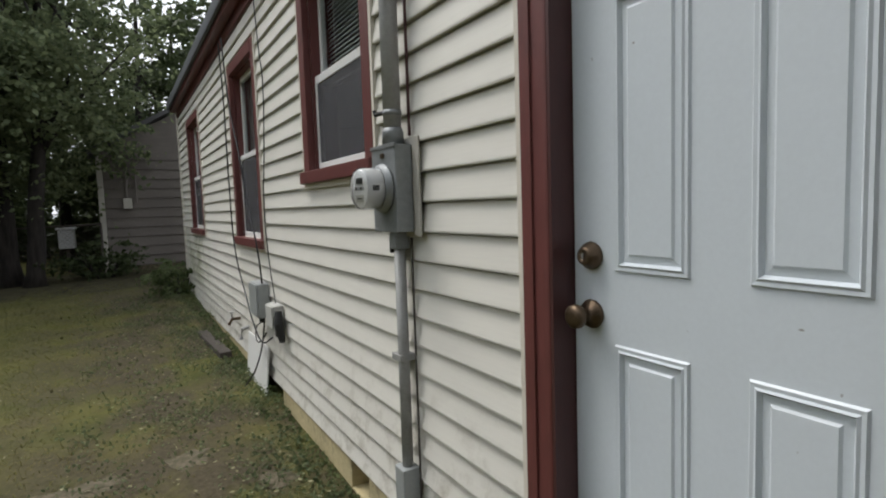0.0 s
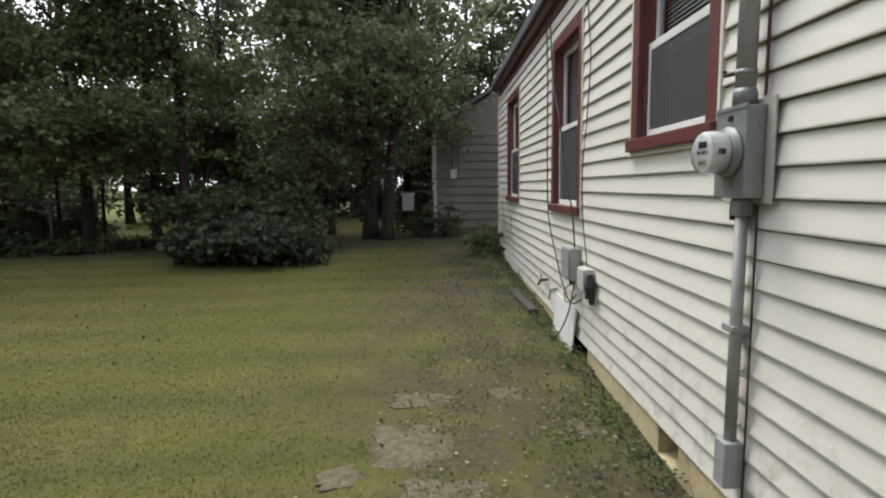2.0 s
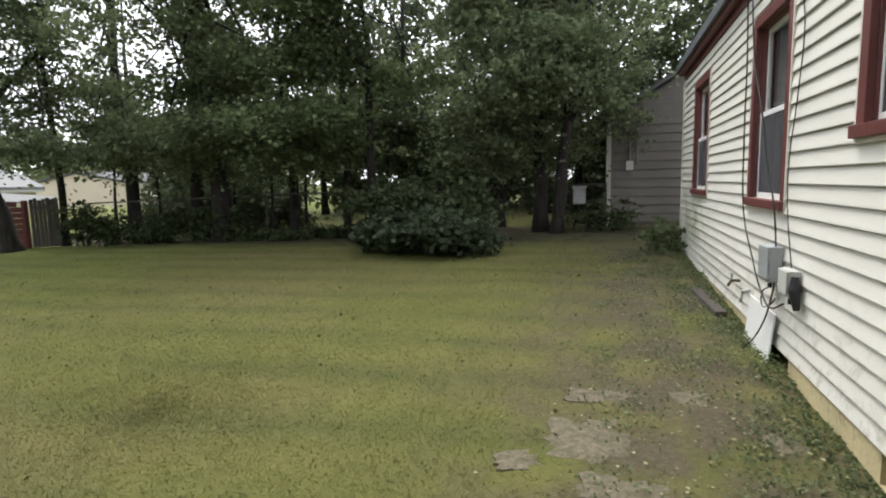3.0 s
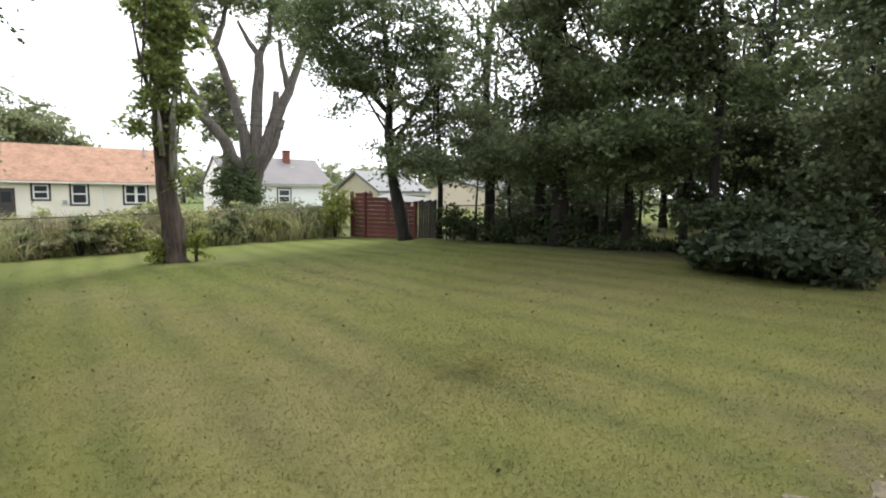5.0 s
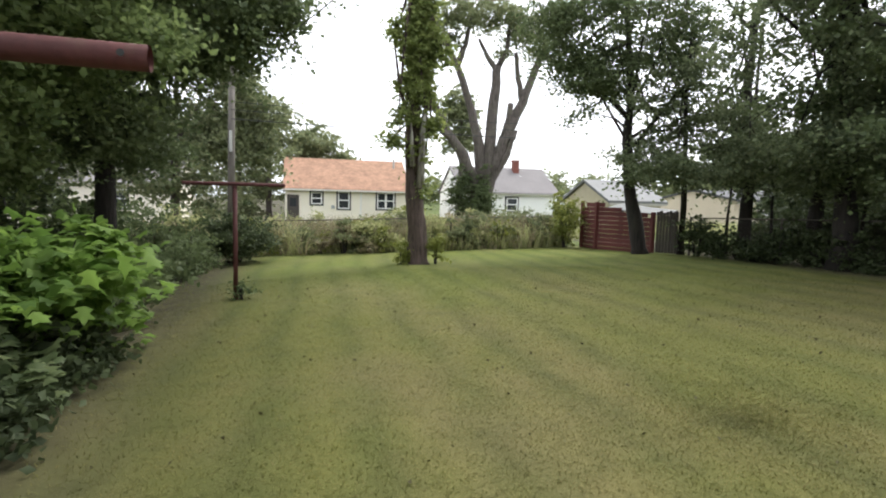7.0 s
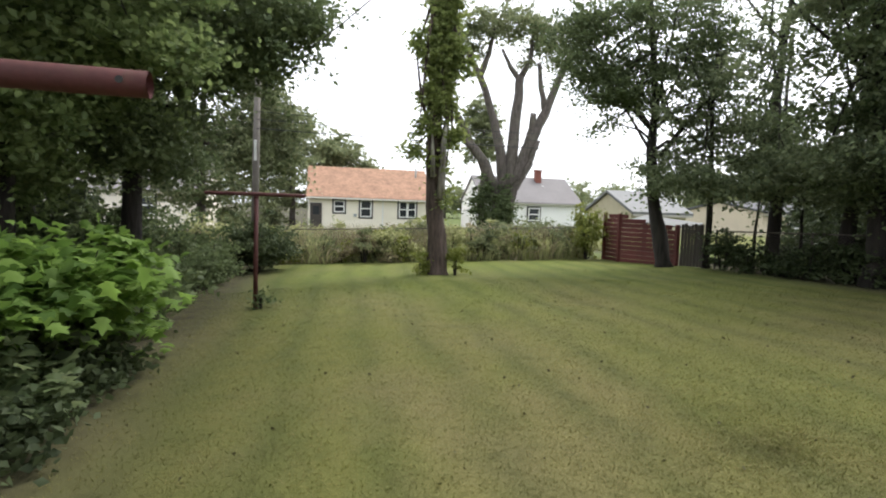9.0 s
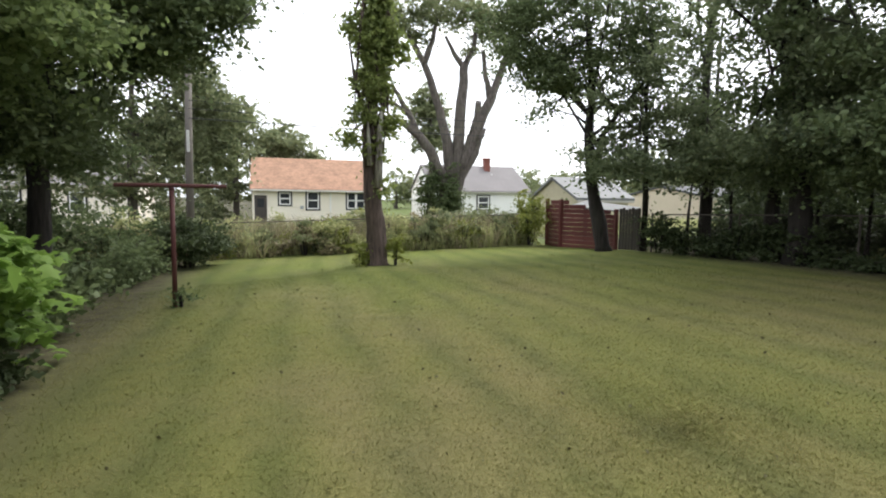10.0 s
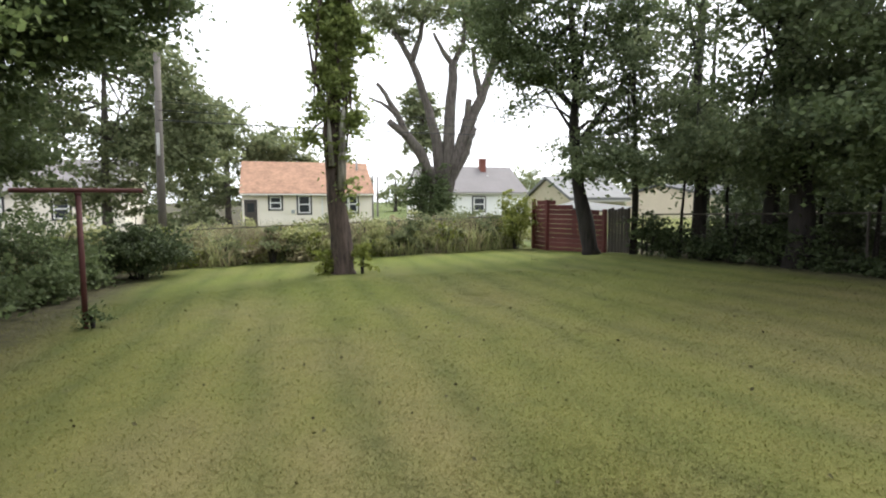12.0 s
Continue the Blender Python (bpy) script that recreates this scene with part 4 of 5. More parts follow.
    part("weld", tubed([(x, y, z + ht - 0.06), (x, y, z + ht - 0.03)], [0.036, 0.041], 16), RUST_RED, p, smooth=True)


line_post(-8.95, -1.32, 1.765, 1.46, "rusty red steel T-post with weeds at its foot")
line_post(-1.54, -1.42, 1.765, 1.46, "rusty red steel T-post near the shrubs")

# ---------------------------------------------------------------- fences


def chain_fence(a, b, height, label, post_step=2.4):
    f = thing("chain_link_fence", label, "fence")
    a, b = Vector((*a, 0)), Vector((*b, 0))
    d = b - a
    length, n = d.length, max(1, round(d.length / post_step))
    def at(s, h):
        q = a + d * (s / length)
        return Vector((q.x, q.y, float(ground_z(q.x, q.y)) + h))
    for i in range(n + 1):
        part("post", tubed([at(length * i / n, -0.1), at(length * i / n, height + 0.03)], 0.024, 8), SHADED_WIRE, f)
    part("top_rail", tubed([at(length * i / n, height) for i in range(n + 1)], 0.016, 8), SHADED_WIRE, f)
    vs = []
    step, r = 0.085, 0.0022
    k = -height
    while k < length:
        for sgn in (1, -1):
            s0, s1 = (k, k + height)
            h0, h1 = (0.02, height - 0.02) if sgn > 0 else (height - 0.02, 0.02)
            c0, c1 = max(s0, 0), min(s1, length)
            if c1 > c0:
                f0, f1 = (c0 - s0) / height, (c1 - s0) / height
                p, q = at(c0, h0 + (h1 - h0) * f0), at(c1, h0 + (h1 - h0) * f1)
                w = Vector((0, 0, r))
                u = d.normalized().cross(Vector((0, 0, 1))) * r
                vs += [p - w, p + w, p + u, q - w, q + w, q + u]
        k += step
    quad_cloud("wire_mesh", np.array([tuple(v) for v in vs]), 6, [(0, 1, 4, 3), (1, 2, 5, 4), (2, 0, 3, 5)], SHADED_WIRE, f)


chain_fence((-12.5, 9.75), (-3.4, 12.15), 1.02, "dark chain-link fence overgrown under the trees")
chain_fence((-3.4, 12.15), (-0.24, 12.40), 0.95, "chain-link fence ending at the brown building")
chain_fence((-17.15, -6.0), (-17.15, 8.3), 1.0, "chain-link fence buried in tall weeds")

# red plank shed and grey gate in the corner
shed = thing("red_shed", "low red-painted plank shed with a sagging top", "shed")
ca, cb, cc = Vector((-15.35, 8.62, 0)), Vector((-13.70, 9.46, 0)), Vector((-16.3, 8.66, 0))


def plank_wall(parent, a, b, rows, h, top0, top1, material, gap=0.009):
    d = (b - a)
    ln = d.length
    ang = math.degrees(math.atan2(d.y, d.x))
    z = float(ground_z(a.x, a.y)) - 0.02
    for k in range(rows):
        z0 = k * h
        if z0 > max(top0, top1) - 0.05:
            break
        l2 = ln if z0 + h <= min(top0, top1) + 0.05 else ln * max(0.15, (top0 - z0 - h * 0.5) / max(0.01, top0 - top1))
        bm = boxed(0, min(ln, l2), -0.012, 0.012, 0, h - gap, bevel=0.004)
        bmesh.ops.transform(bm, matrix=Matrix.Rotation(radians(-5), 4, "X"), verts=bm.verts)
        o = part("plank", bm, material, parent)
        o.matrix_local = pose(a.x, a.y, z + z0, 0, 0, ang)


plank_wall(shed, ca, cb, 12, 0.135, 1.42, 1.12, RED_PLANK)
plank_wall(shed, ca, cc, 12, 0.135, 1.46, 1.40, RED_PLANK)
for q, h in ((ca, 1.48), (cb, 1.16)):
    z = float(ground_z(q.x, q.y))
    part("corner_post", boxed(q.x - 0.05, q.x + 0.05, q.y - 0.05, q.y + 0.05, z - 0.05, z + h, bevel=0.006), RED_PLANK, shed)
part("corner_post", boxed(cc.x - 0.05, cc.x + 0.05, cc.y - 0.05, cc.y + 0.05, -0.1, 1.52, bevel=0.006), RED_PLANK, shed)
bm = bmesh.new()
vs = [bm.verts.new(p) for dz in (0.0, 0.03) for p in ((-15.30, 8.85, 1.28 + dz), (-13.60, 9.72, 1.12 + dz), (-14.1, 10.6, 1.26 + dz), (-15.8, 9.8, 1.44 + dz))]
for f in ((3, 2, 1, 0), (4, 5, 6, 7), (0, 1, 5, 4), (1, 2, 6, 5), (2, 3, 7, 6), (3, 0, 4, 7)):
    bm.faces.new([vs[i] for i in f])
part("roof_sheet", bm, PALE_METAL, shed, "sagging pale metal roof sheet")
for q in ((-14.15, 10.5), (-15.75, 9.75)):
    part("rear_post", boxed(q[0] - 0.05, q[0] + 0.05, q[1] - 0.05, q[1] + 0.05, 0.0, 1.24 if q[0] > -15 else 1.42), GREY_WOOD, shed)
gate = thing("wooden_gate", "weathered grey board gate beside the red shed", "gate")
for k in range(7):
    x, y = -13.42 + 0.095 * k, 9.42 + 0.03 * k
    z = float(ground_z(x, y))
    o = part("board", boxed(-0.042, 0.042, -0.010, 0.010, 0.03, 1.18 + 0.03 * math.sin(k * 2.1), bevel=0.004), GREY_WOOD, gate)
    o.matrix_local = pose(x, y, z, 0, 0, 17)
for h in (0.3, 0.95):
    o = part("rail", boxed(-0.05, 0.62, 0.012, 0.04, h, h + 0.08, bevel=0.004), GREY_WOOD, gate)
    o.matrix_local = pose(-13.42, 9.42, float(ground_z(-13.4, 9.4)), 0, 0, 17)

# ---------------------------------------------------------------- neighbouring brown building
nb = thing("neighbour_building", "brown lap-sided building beyond the house end", "building")
NY = 12.45
nb.location.x = -0.26
bm = bmesh.new()
v = [bm.verts.new(p) for yy in (NY + 0.012, NY + 7) for p in ((0.1, yy, 0.2), (5.4, yy, 0.2), (5.4, yy, 2.72), (2.75, yy, 4.3), (0.1, yy, 2.72))]
for f in ((0, 1, 2, 3, 4), (9, 8, 7, 6, 5), (0, 4, 9, 5), (1, 6, 7, 2), (4, 3, 8, 9), (3, 2, 7, 8), (0, 5, 6, 1)):
    bm.faces.new([v[i] for i in f])
bmesh.ops.recalc_face_normals(bm, faces=bm.faces)
nwall = part("wall", bm, BROWN_SIDING, nb)
bm = bmesh.new()
for (xa, za), (xb, zb) in (((-0.12, 2.62), (2.75, 4.36)), ((2.75, 4.36), (5.62, 2.62))):
    v = [bm.verts.new(p) for yy in (NY - 0.18, NY + 7.2) for p in ((xa, yy, za), (xb, yy, zb), (xb, yy, zb + 0.09), (xa, yy, za + 0.09))]
    for f in ((0, 1, 2, 3), (7, 6, 5, 4), (3, 2, 6, 7), (0, 4, 5, 1), (0, 3, 7, 4), (1, 5, 6, 2)):
        bm.faces.new([v[i] for i in f])
bmesh.ops.recalc_face_normals(bm, faces=bm.faces)
part("roof", bm, ROOF_GREY, nb)
part("corner_trim", boxed(0.02, 0.12, NY - 0.03, NY + 0.10, 0.25, 2.66, bevel=0.004), PALE_TRIM, nb, "pale weathered corner trim")
part("base_course", boxed(0.12, 5.4, NY - 0.012, NY + 0.011, 0.2, 0.46), CONCRETE, nb)
part("wall_pipe", tubed([(0.50, NY - 0.05, 2.95), (0.50, NY - 0.05, 1.78)], 0.022, 10), BROWN_SIDING, nb)
part("wall_pipe", tubed([(0.66, NY - 0.05, 2.6), (0.66, NY - 0.05, 1.72), (0.55, NY - 0.05, 1.70)], 0.015, 10), BROWN_SIDING, nb)
part("meter_box", boxed(0.43, 0.58, NY - 0.12, NY - 0.02, 1.60, 1.80, bevel=0.01), PALE_TRIM, nb, "pale wall box")

# ---------------------------------------------------------------- houses in the distance


def far_house(label, x, y0, y1, depth, base, eave, ridge, wall_m, roof_m, wins, doors=(), chimney=None):
    h = thing("house", label, "house", "houses beyond the yard")
    bm = bmesh.new()
    v = [bm.verts.new(p) for yy in (y0, y1) for p in ((x, yy, base), (x - depth, yy, base), (x - depth, yy, eave), (x - depth / 2, yy, ridge - 0.06), (x, yy, eave))]
    for f in ((0, 1, 2, 3, 4), (9, 8, 7, 6, 5), (0, 4, 9, 5), (1, 6, 7, 2), (4, 3, 8, 9), (3, 2, 7, 8), (0, 5, 6, 1)):
        bm.faces.new([v[i] for i in f])
    bmesh.ops.recalc_face_normals(bm, faces=bm.faces)
    part("wall", bm, wall_m, h)
    bm = bmesh.new()
    for xa, xb in ((x + 0.35, x - depth / 2), (x - depth - 0.35, x - depth / 2)):
        drop_z = 0.35 * (ridge - eave) / (depth / 2)
        v = [bm.verts.new(p) for yy in (y0 - 0.15, y1 + 0.15) for p in ((xa, yy, eave - drop_z), (xb, yy, ridge - 0.05), (xb, yy, ridge + 0.1), (xa, yy, eave - drop_z + 0.14))]
        for f in ((0, 1, 2, 3), (7, 6, 5, 4), (3, 2, 6, 7), (0, 4, 5, 1), (0, 3, 7, 4), (1, 5, 6, 2)):
            bm.faces.new([v[i] for i in f])
    bmesh.ops.recalc_face_normals(bm, faces=bm.faces)
    part("roof", bm, roof_m, h)
    part("fascia", boxed(x + 0.30, x + 0.37, y0 - 0.1, y1 + 0.1, eave - 0.24, eave - 0.14), PALE_TRIM, h)
    for a, b, za, zb, n in wins:
        w = part("window", boxed(x - 0.05, x + 0.03, a - 0.12, b + 0.12, za - 0.12, zb + 0.12, bevel=0.01), BLACK_TRIM, h, "white window with black trim")
        bm = bmesh.new()
        t = 0.09
        for aa, bb in [(a + (b - a) * i / n, a + (b - a) * (i + 1) / n) for i in range(n)]:
            box(bm, x + 0.031, x + 0.07, aa, aa + t, za, zb)
            box(bm, x + 0.031, x + 0.07, bb - t, bb, za, zb)
            for zz in (za, (za + zb) / 2 - t / 2, zb - t):
                box(bm, x + 0.031, x + 0.068, aa + t, bb - t, zz, zz + t)
        part("sash", bm, SASH_WHITE, w)
        part("pane", boxed(x + 0.031, x + 0.045, a + 0.05, b - 0.05, za + 0.05, zb - 0.05), DARK_WINDOW, w)
    for a, b, zb in doors:
        d = part("door", boxed(x - 0.03, x + 0.05, a, b, base + 0.25, zb, bevel=0.01), DARK_DOOR, h, "dark brown door")
        part("door_pane", boxed(x + 0.051, x + 0.06, a + 0.2, b - 0.2, zb - 0.9, zb - 0.25), DARK_WINDOW, d)
    if chimney:
        cy, cz = chimney
        c = part("chimney", boxed(x - depth / 2 + 0.3, x - depth / 2 + 0.85, cy - 0.25, cy + 0.25, ridge - 0.6, cz, bevel=0.01), BRICK_RED, h, "red brick chimney")
        part("cap", boxed(x - depth / 2 + 0.24, x - depth / 2 + 0.91, cy - 0.31, cy + 0.31, cz, cz + 0.1), BRICK_RED, c)
    return h


oh = far_house("white cottage with an orange shingle roof", -43.7, -1.45, 8.2, 7.4, -0.9, 2.22, 4.62, HOUSE_WHITE, ORANGE_ROOF,
               [(0.50, 1.34, 0.92, 1.86, 1), (2.56, 3.46, 0.60, 1.95, 1), (5.65, 7.05, 0.64, 1.95, 2)], [(-1.3, -0.4, 1.62)])
part("downpipe", tubed([(-43.62, 4.35, 2.0), (-43.62, 4.35, -0.6)], 0.05, 8), SASH_WHITE, oh)
part("roof_vent", tubed([(-46.4, 7.4, 4.0), (-46.4, 7.4, 4.85)], 0.08, 8), GREY_PAINT, oh)
part("gutter", tubed([(-43.28, -1.55, 1.98), (-43.28, 8.3, 1.98)], 0.05, 8), PALE_TRIM, oh)
part("wall_box", boxed(-43.7, -43.55, 2.05, 2.3, 0.6, 0.85), GREY_PAINT, oh)
gh = far_house("white house with a pale grey roof and brick chimney", -42.6, 12.4, 20.9, 7.0, -0.6, 2.30, 4.40, HOUSE_PALE, PALE_ROOF, [(16.3, 17.3, 0.7, 1.8, 1), (13.2, 14.0, 0.8, 1.8, 1)], (), (18.2, 5.05))
part("antenna_mast", tubed([(-46.2, 17.3, 4.3), (-46.2, 17.3, 6.6)], 0.03, 6), GREY_PAINT, gh)
part("roof_vent", tubed([(-44.8, 18.4, 3.2), (-44.8, 18.4, 3.75)], 0.09, 8), SASH_WHITE, gh)
far_house("pale shed with a light metal roof", -24.3, 14.5, 17.6, 4.5, -0.2, 1.65, 2.65, SHED_CREAM, PALE_METAL, []) 
far_house("cream house seen under the trees", -30.0, 27.5, 38.5, 8.0, 0.0, 1.9, 2.6, HOUSE_CREAM, ROOF_GREY, [(29.5, 30.6, 0.9, 1.75, 1), (34.0, 35.2, 0.9, 1.75, 1)])
far_house("pale house behind the utility pole", -41.0, -19.0, -8.5, 7.0, -1.0, 2.2, 4.3, HOUSE_WHITE, PALE_ROOF, [(-16.3, -15.2, 0.4, 1.7, 1), (-12.5, -11.6, 0.4, 1.7, 1)])

# utility pole and wires
up = thing("utility_pole", "grey wooden utility pole with a transformer bracket", "utility pole")
part("pole", tubed([(-22.8, -2.95, -0.6), (-22.82, -2.93, 3), (-22.83, -2.88, 6.7)], [0.15, 0.135, 0.115], 12), POLE_WOOD, up, smooth=True)
part("conduit_guard", boxed(-22.66, -22.6, -2.98, -2.88, 3.1, 3.9, bevel=0.01), PALE_BOX, up)


def wire(a, b, sag, r=0.012):
    a, b = Vector(a), Vector(b)
    pts = [a.lerp(b, i / 10) - Vector((0, 0, sag * 4 * (i / 10) * (1 - i / 10))) for i in range(11)]
    ob = obj_from("overhead_wire", tubed(pts, r, 5), DARK_PLASTIC)
    tagged(ob, "thin black overhead wire against the sky", "wire", "overhead wires")


wire((-22.7, -2.9, 4.7), (-24.0, 40.0, 6.4), 0.7)
wire((-22.7, -2.9, 4.35), (-24.5, 40.0, 5.6), 0.5, 0.018)
wire((-22.7, -2.9, 5.0), (-23.0, 40.0, 6.8), 0.8)
wire((-22.8, -2.85, 6.5), (WX - 0.07, 1.80, 3.4), 0.5, 0.009)
for i, (x, y, h) in enumerate(((-60, 10.2, 5.5), (-66, 12.0, 4.6), (-75, 14.2, 5.0))):
    p = thing("utility_pole", "slim far utility pole", "utility pole")
    part("pole", tubed([(x, y, -1.2), (x, y, h)], [0.14, 0.10], 8), POLE_WOOD, p)

# white bin-like box past the fence
wb = thing("white_box", "small white plastic box on a post beyond the fence", "box")
part("body", boxed(-0.98, -0.70, 13.0, 13.3, 0.85, 1.22, bevel=0.03), PLASTIC_WHITE, wb)
part("lid", boxed(-1.01, -0.67, 12.97, 13.33, 1.221, 1.27, bevel=0.02), PLASTIC_WHITE, wb)
part("stand", boxed(-0.87, -0.81, 13.12, 13.18, 0.3, 0.849), GREY_WOOD, wb)

# ---------------------------------------------------------------- trees
GR = "trees along the fence"
poplar = tree("tall leafy-sided trunk of a pollarded tree", (-13.05, 2.42), [(-13.07, 2.40, 0.35), (-13.1, 2.33, 1.2), (-13.14, 2.24, 2.4), (-13.15, 2.30, 4.2), (-13.15, 2.42, 6.2), (-13.15, 2.38, 8.6)], 0.255,
     [(-12.98, 2.32, 4.1, 0.26, 0.36, 0.75, 1700), (-13.0, 2.36, 5.2, 0.28, 0.42, 0.9, 2600), (-13.05, 2.42, 6.6, 0.30, 0.38, 1.1, 2600), (-13.05, 2.40, 8.0, 0.30, 0.34, 1.1, 1800), (-12.90, 1.80, 2.75, 0.12, 0.16, 0.32, 210), (-12.9, 1.85, 3.45, 0.12, 0.18, 0.25, 170),
      (-12.85, 2.62, 3.15, 0.14, 0.16, 0.30, 260), (-12.82, 2.40, 2.5, 0.1, 0.16, 0.35, 110), (-12.82, 2.55, 1.75, 0.08, 0.12, 0.3, 60), (-12.8, 2.2, 3.3, 0.1, 0.12, 0.25, 110), (-12.9, 1.72, 5.2, 0.1, 0.14, 0.35, 200), (-12.9, 3.0, 4.9, 0.1, 0.14, 0.4, 200)], LEAF_POPLAR, BARK_POPLAR, 0.105, density=2.0, clump=0.14, twigs=2, sides=18,
     limbs=[([(-13.0, 2.36, 2.0), (-12.93, 2.42, 2.9), (-12.95, 2.50, 3.9)], 0.11, 0.05), ([(-13.0, 2.2, 2.2), (-12.92, 2.08, 2.9), (-12.93, 2.06, 3.5)], 0.09, 0.05)])
part("limb", tubed([(-12.86, 2.40, 1.7), (-12.82, 2.42, 2.4), (-12.80, 2.42, 3.0), (-12.82, 2.48, 3.5)], [0.10, 0.085, 0.07, 0.03], 9, wob=0.2), BARK_SNAG, poplar, "bare bleached dead stem", smooth=True)
part("limb", tubed([(-12.86, 2.20, 2.2), (-12.80, 2.16, 2.8), (-12.80, 2.14, 3.25)], [0.06, 0.05, 0.02], 8, wob=0.2), BARK_SNAG, poplar, "bare bleached dead stem", smooth=True)
tree("leaning dark tree at the lawn corner", (-13.52, 8.97), [(-13.60, 8.84, 0.9), (-13.68, 8.62, 1.9), (-13.74, 8.50, 3.2), (-13.80, 8.60, 4.4), (-13.9, 8.3, 7.5)], 0.215,
     [(-13.8, 7.6, 5.1, 1.1, 1.4, 0.8, 4200), (-13.2, 9.6, 5.8, 1.3, 1.4, 1.0, 5000), (-13.6, 7.0, 6.4, 1.3, 1.5, 1.0, 5000), (-13.0, 9.7, 4.3, 0.9, 1.0, 0.6, 1700), (-12.9, 9.3, 3.3, 0.6, 0.7, 0.3, 420), (-13.1, 9.0, 2.45, 0.5, 0.7, 0.22, 420), (-13.6, 8.4, 2.7, 0.4, 0.5, 0.25, 260), (-13.3, 8.45, 2.2, 0.35, 0.55, 0.3, 380), (-13.4, 9.0, 7.2, 1.6, 1.8, 0.8, 4000), (-13.9, 6.6, 5.3, 0.9, 1.0, 0.55, 2400), (-13.6, 7.3, 4.5, 0.8, 0.9, 0.4, 1500), (-13.7, 6.2, 6.3, 0.9, 0.9, 0.6, 2000), (-13.5, 7.0, 3.75, 0.5, 0.6, 0.2, 320)], LEAF_MID, BARK_DARK_SHADE, 0.10, clump=0.25,
     limbs=[([(-13.66, 8.74, 3.1), (-13.4, 9.2, 3.9), (-13.05, 9.7, 4.7)], 0.085, 0.03)], group=GR)
for (x, y, r, h, lab) in ((-12.9, 9.8, 0.09, 6.5, "slim dark tree by the gate"), (-11.75, 10.75, 0.17, 7.0, "dark tree on the fence line"), (-9.75, 10.8, 0.16, 7.0, "dark tree on the fence line"),
                          (-8.9, 10.6, 0.235, 7.5, "thick dark-trunked tree by the fence"), (-6.25, 11.75, 0.10, 7.0, "slim dark tree on the fence line"), (-5.3, 11.2, 0.12, 7.0, "dark tree in the undergrowth"), (-7.45, 11.3, 0.12, 7.2, "slim dark tree on the fence line"),
                          (-2.98, 12.7, 0.085, 6.0, "slim dark twin-stemmed tree by the fence"), (-2.62, 12.65, 0.085, 6.0, "slim dark twin-stemmed tree by the fence"), (-1.55, 11.75, 0.16, 7.0, "dark tree near the brown building")):
    rr = random.Random(int(-x * 100))
    bl = []
    for k in range(8):
        z = 2.15 + 0.66 * k + rr.uniform(-0.15, 0.25)
        bl.append((x + rr.uniform(-1.3, 1.3), y + rr.uniform(-1.9 if k < 3 else -1.0 - 0.3 * k, 0.5), z, rr.uniform(0.8, 1.3), rr.uniform(0.7, 1.2), rr.uniform(0.3, 0.55), int(rr.randint(2700, 3500) * (0.62 if x > -3.2 else 0.74 if x > -9.2 else (0.50 if k < 3 else 0.26)))))
    tree(lab, (x, y), [(x + rr.uniform(-0.1, 0.1), y, h * 0.3), (x + rr.uniform(-0.3, 0.3), y + rr.uniform(-0.2, 0.2), h * 0.65), (x + rr.uniform(-0.4, 0.4), y, h)], r, bl, LEAF_CANOPY if rr.random() < 0.7 else LEAF_MID, BARK_DARK_SHADE, 0.103, clump=0.27, group=GR)
tree("second stem leaning from the same root", (-1.2, 11.45), [(-1.1, 11.4, 1.5), (-0.95, 11.5, 3.5), (-0.8, 11.6, 6.0)], 0.15,
     [(-0.9, 11.2, 4.2, 1.0, 1.0, 0.6, 3000), (-0.5, 11.6, 5.4, 1.0, 0.9, 0.6, 1200), (-0.2, 11.4, 3.4, 0.7, 0.7, 0.4, 800), (-1.6, 11.0, 3.3, 0.9, 0.8, 0.5, 2200), (0.5, 11.8, 4.6, 0.8, 0.8, 0.6, 650)], LEAF_CANOPY, BARK_DARK_SHADE, 0.11, clump=0.24, group=GR)
for k in range(8):
    rr = random.Random(640 + k)
    x = -12.4 + 0.95 * k
    y = 10.6 + (x + 12.5) * 0.264 + rr.uniform(0.2, 0.8)
    tree("dark sapling with low leafy branches by the fence", (x, y), [(x, y, 1.2), (x + 0.1, y, 2.8)], 0.05,
         [(x, y, 2.35, 0.7, 0.5, 0.3, 1100), (x + rr.uniform(-0.4, 0.4), y, 2.95, 0.8, 0.6, 0.3, 1500)], LEAF_DARK_SHADE, BARK_DARK_SHADE, 0.12, clump=0.22, group="saplings by the fence", twigs=2)
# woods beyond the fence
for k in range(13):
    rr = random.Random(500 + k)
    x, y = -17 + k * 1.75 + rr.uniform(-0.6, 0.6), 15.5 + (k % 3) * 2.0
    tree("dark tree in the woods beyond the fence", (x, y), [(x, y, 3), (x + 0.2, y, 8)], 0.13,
         [(x + rr.uniform(-1, 1), y + rr.uniform(-1, 1), 2.5 + 1.05 * j, 1.6, 1.4, 0.6, (1500 if j < 2 else 800) if x > -9 else (1100 if j < 2 else 350)) for j in range(4 if x < -7 else 5)], LEAF_DARK_SHADE, BARK_DARK_SHADE, 0.19, clump=0.4, group="woods beyond the fence", twigs=1)
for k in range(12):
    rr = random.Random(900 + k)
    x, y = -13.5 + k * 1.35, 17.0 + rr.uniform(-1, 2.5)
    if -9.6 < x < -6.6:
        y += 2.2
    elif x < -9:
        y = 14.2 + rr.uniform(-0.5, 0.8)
    shrub("dark brush in the woods beyond the fence", (x, y), (1.3, 0.9, rr.uniform(0.75, 1.15)), 2000, LEAF_DARK_SHADE, 0.19, 0.3, 4)

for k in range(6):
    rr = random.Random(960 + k)
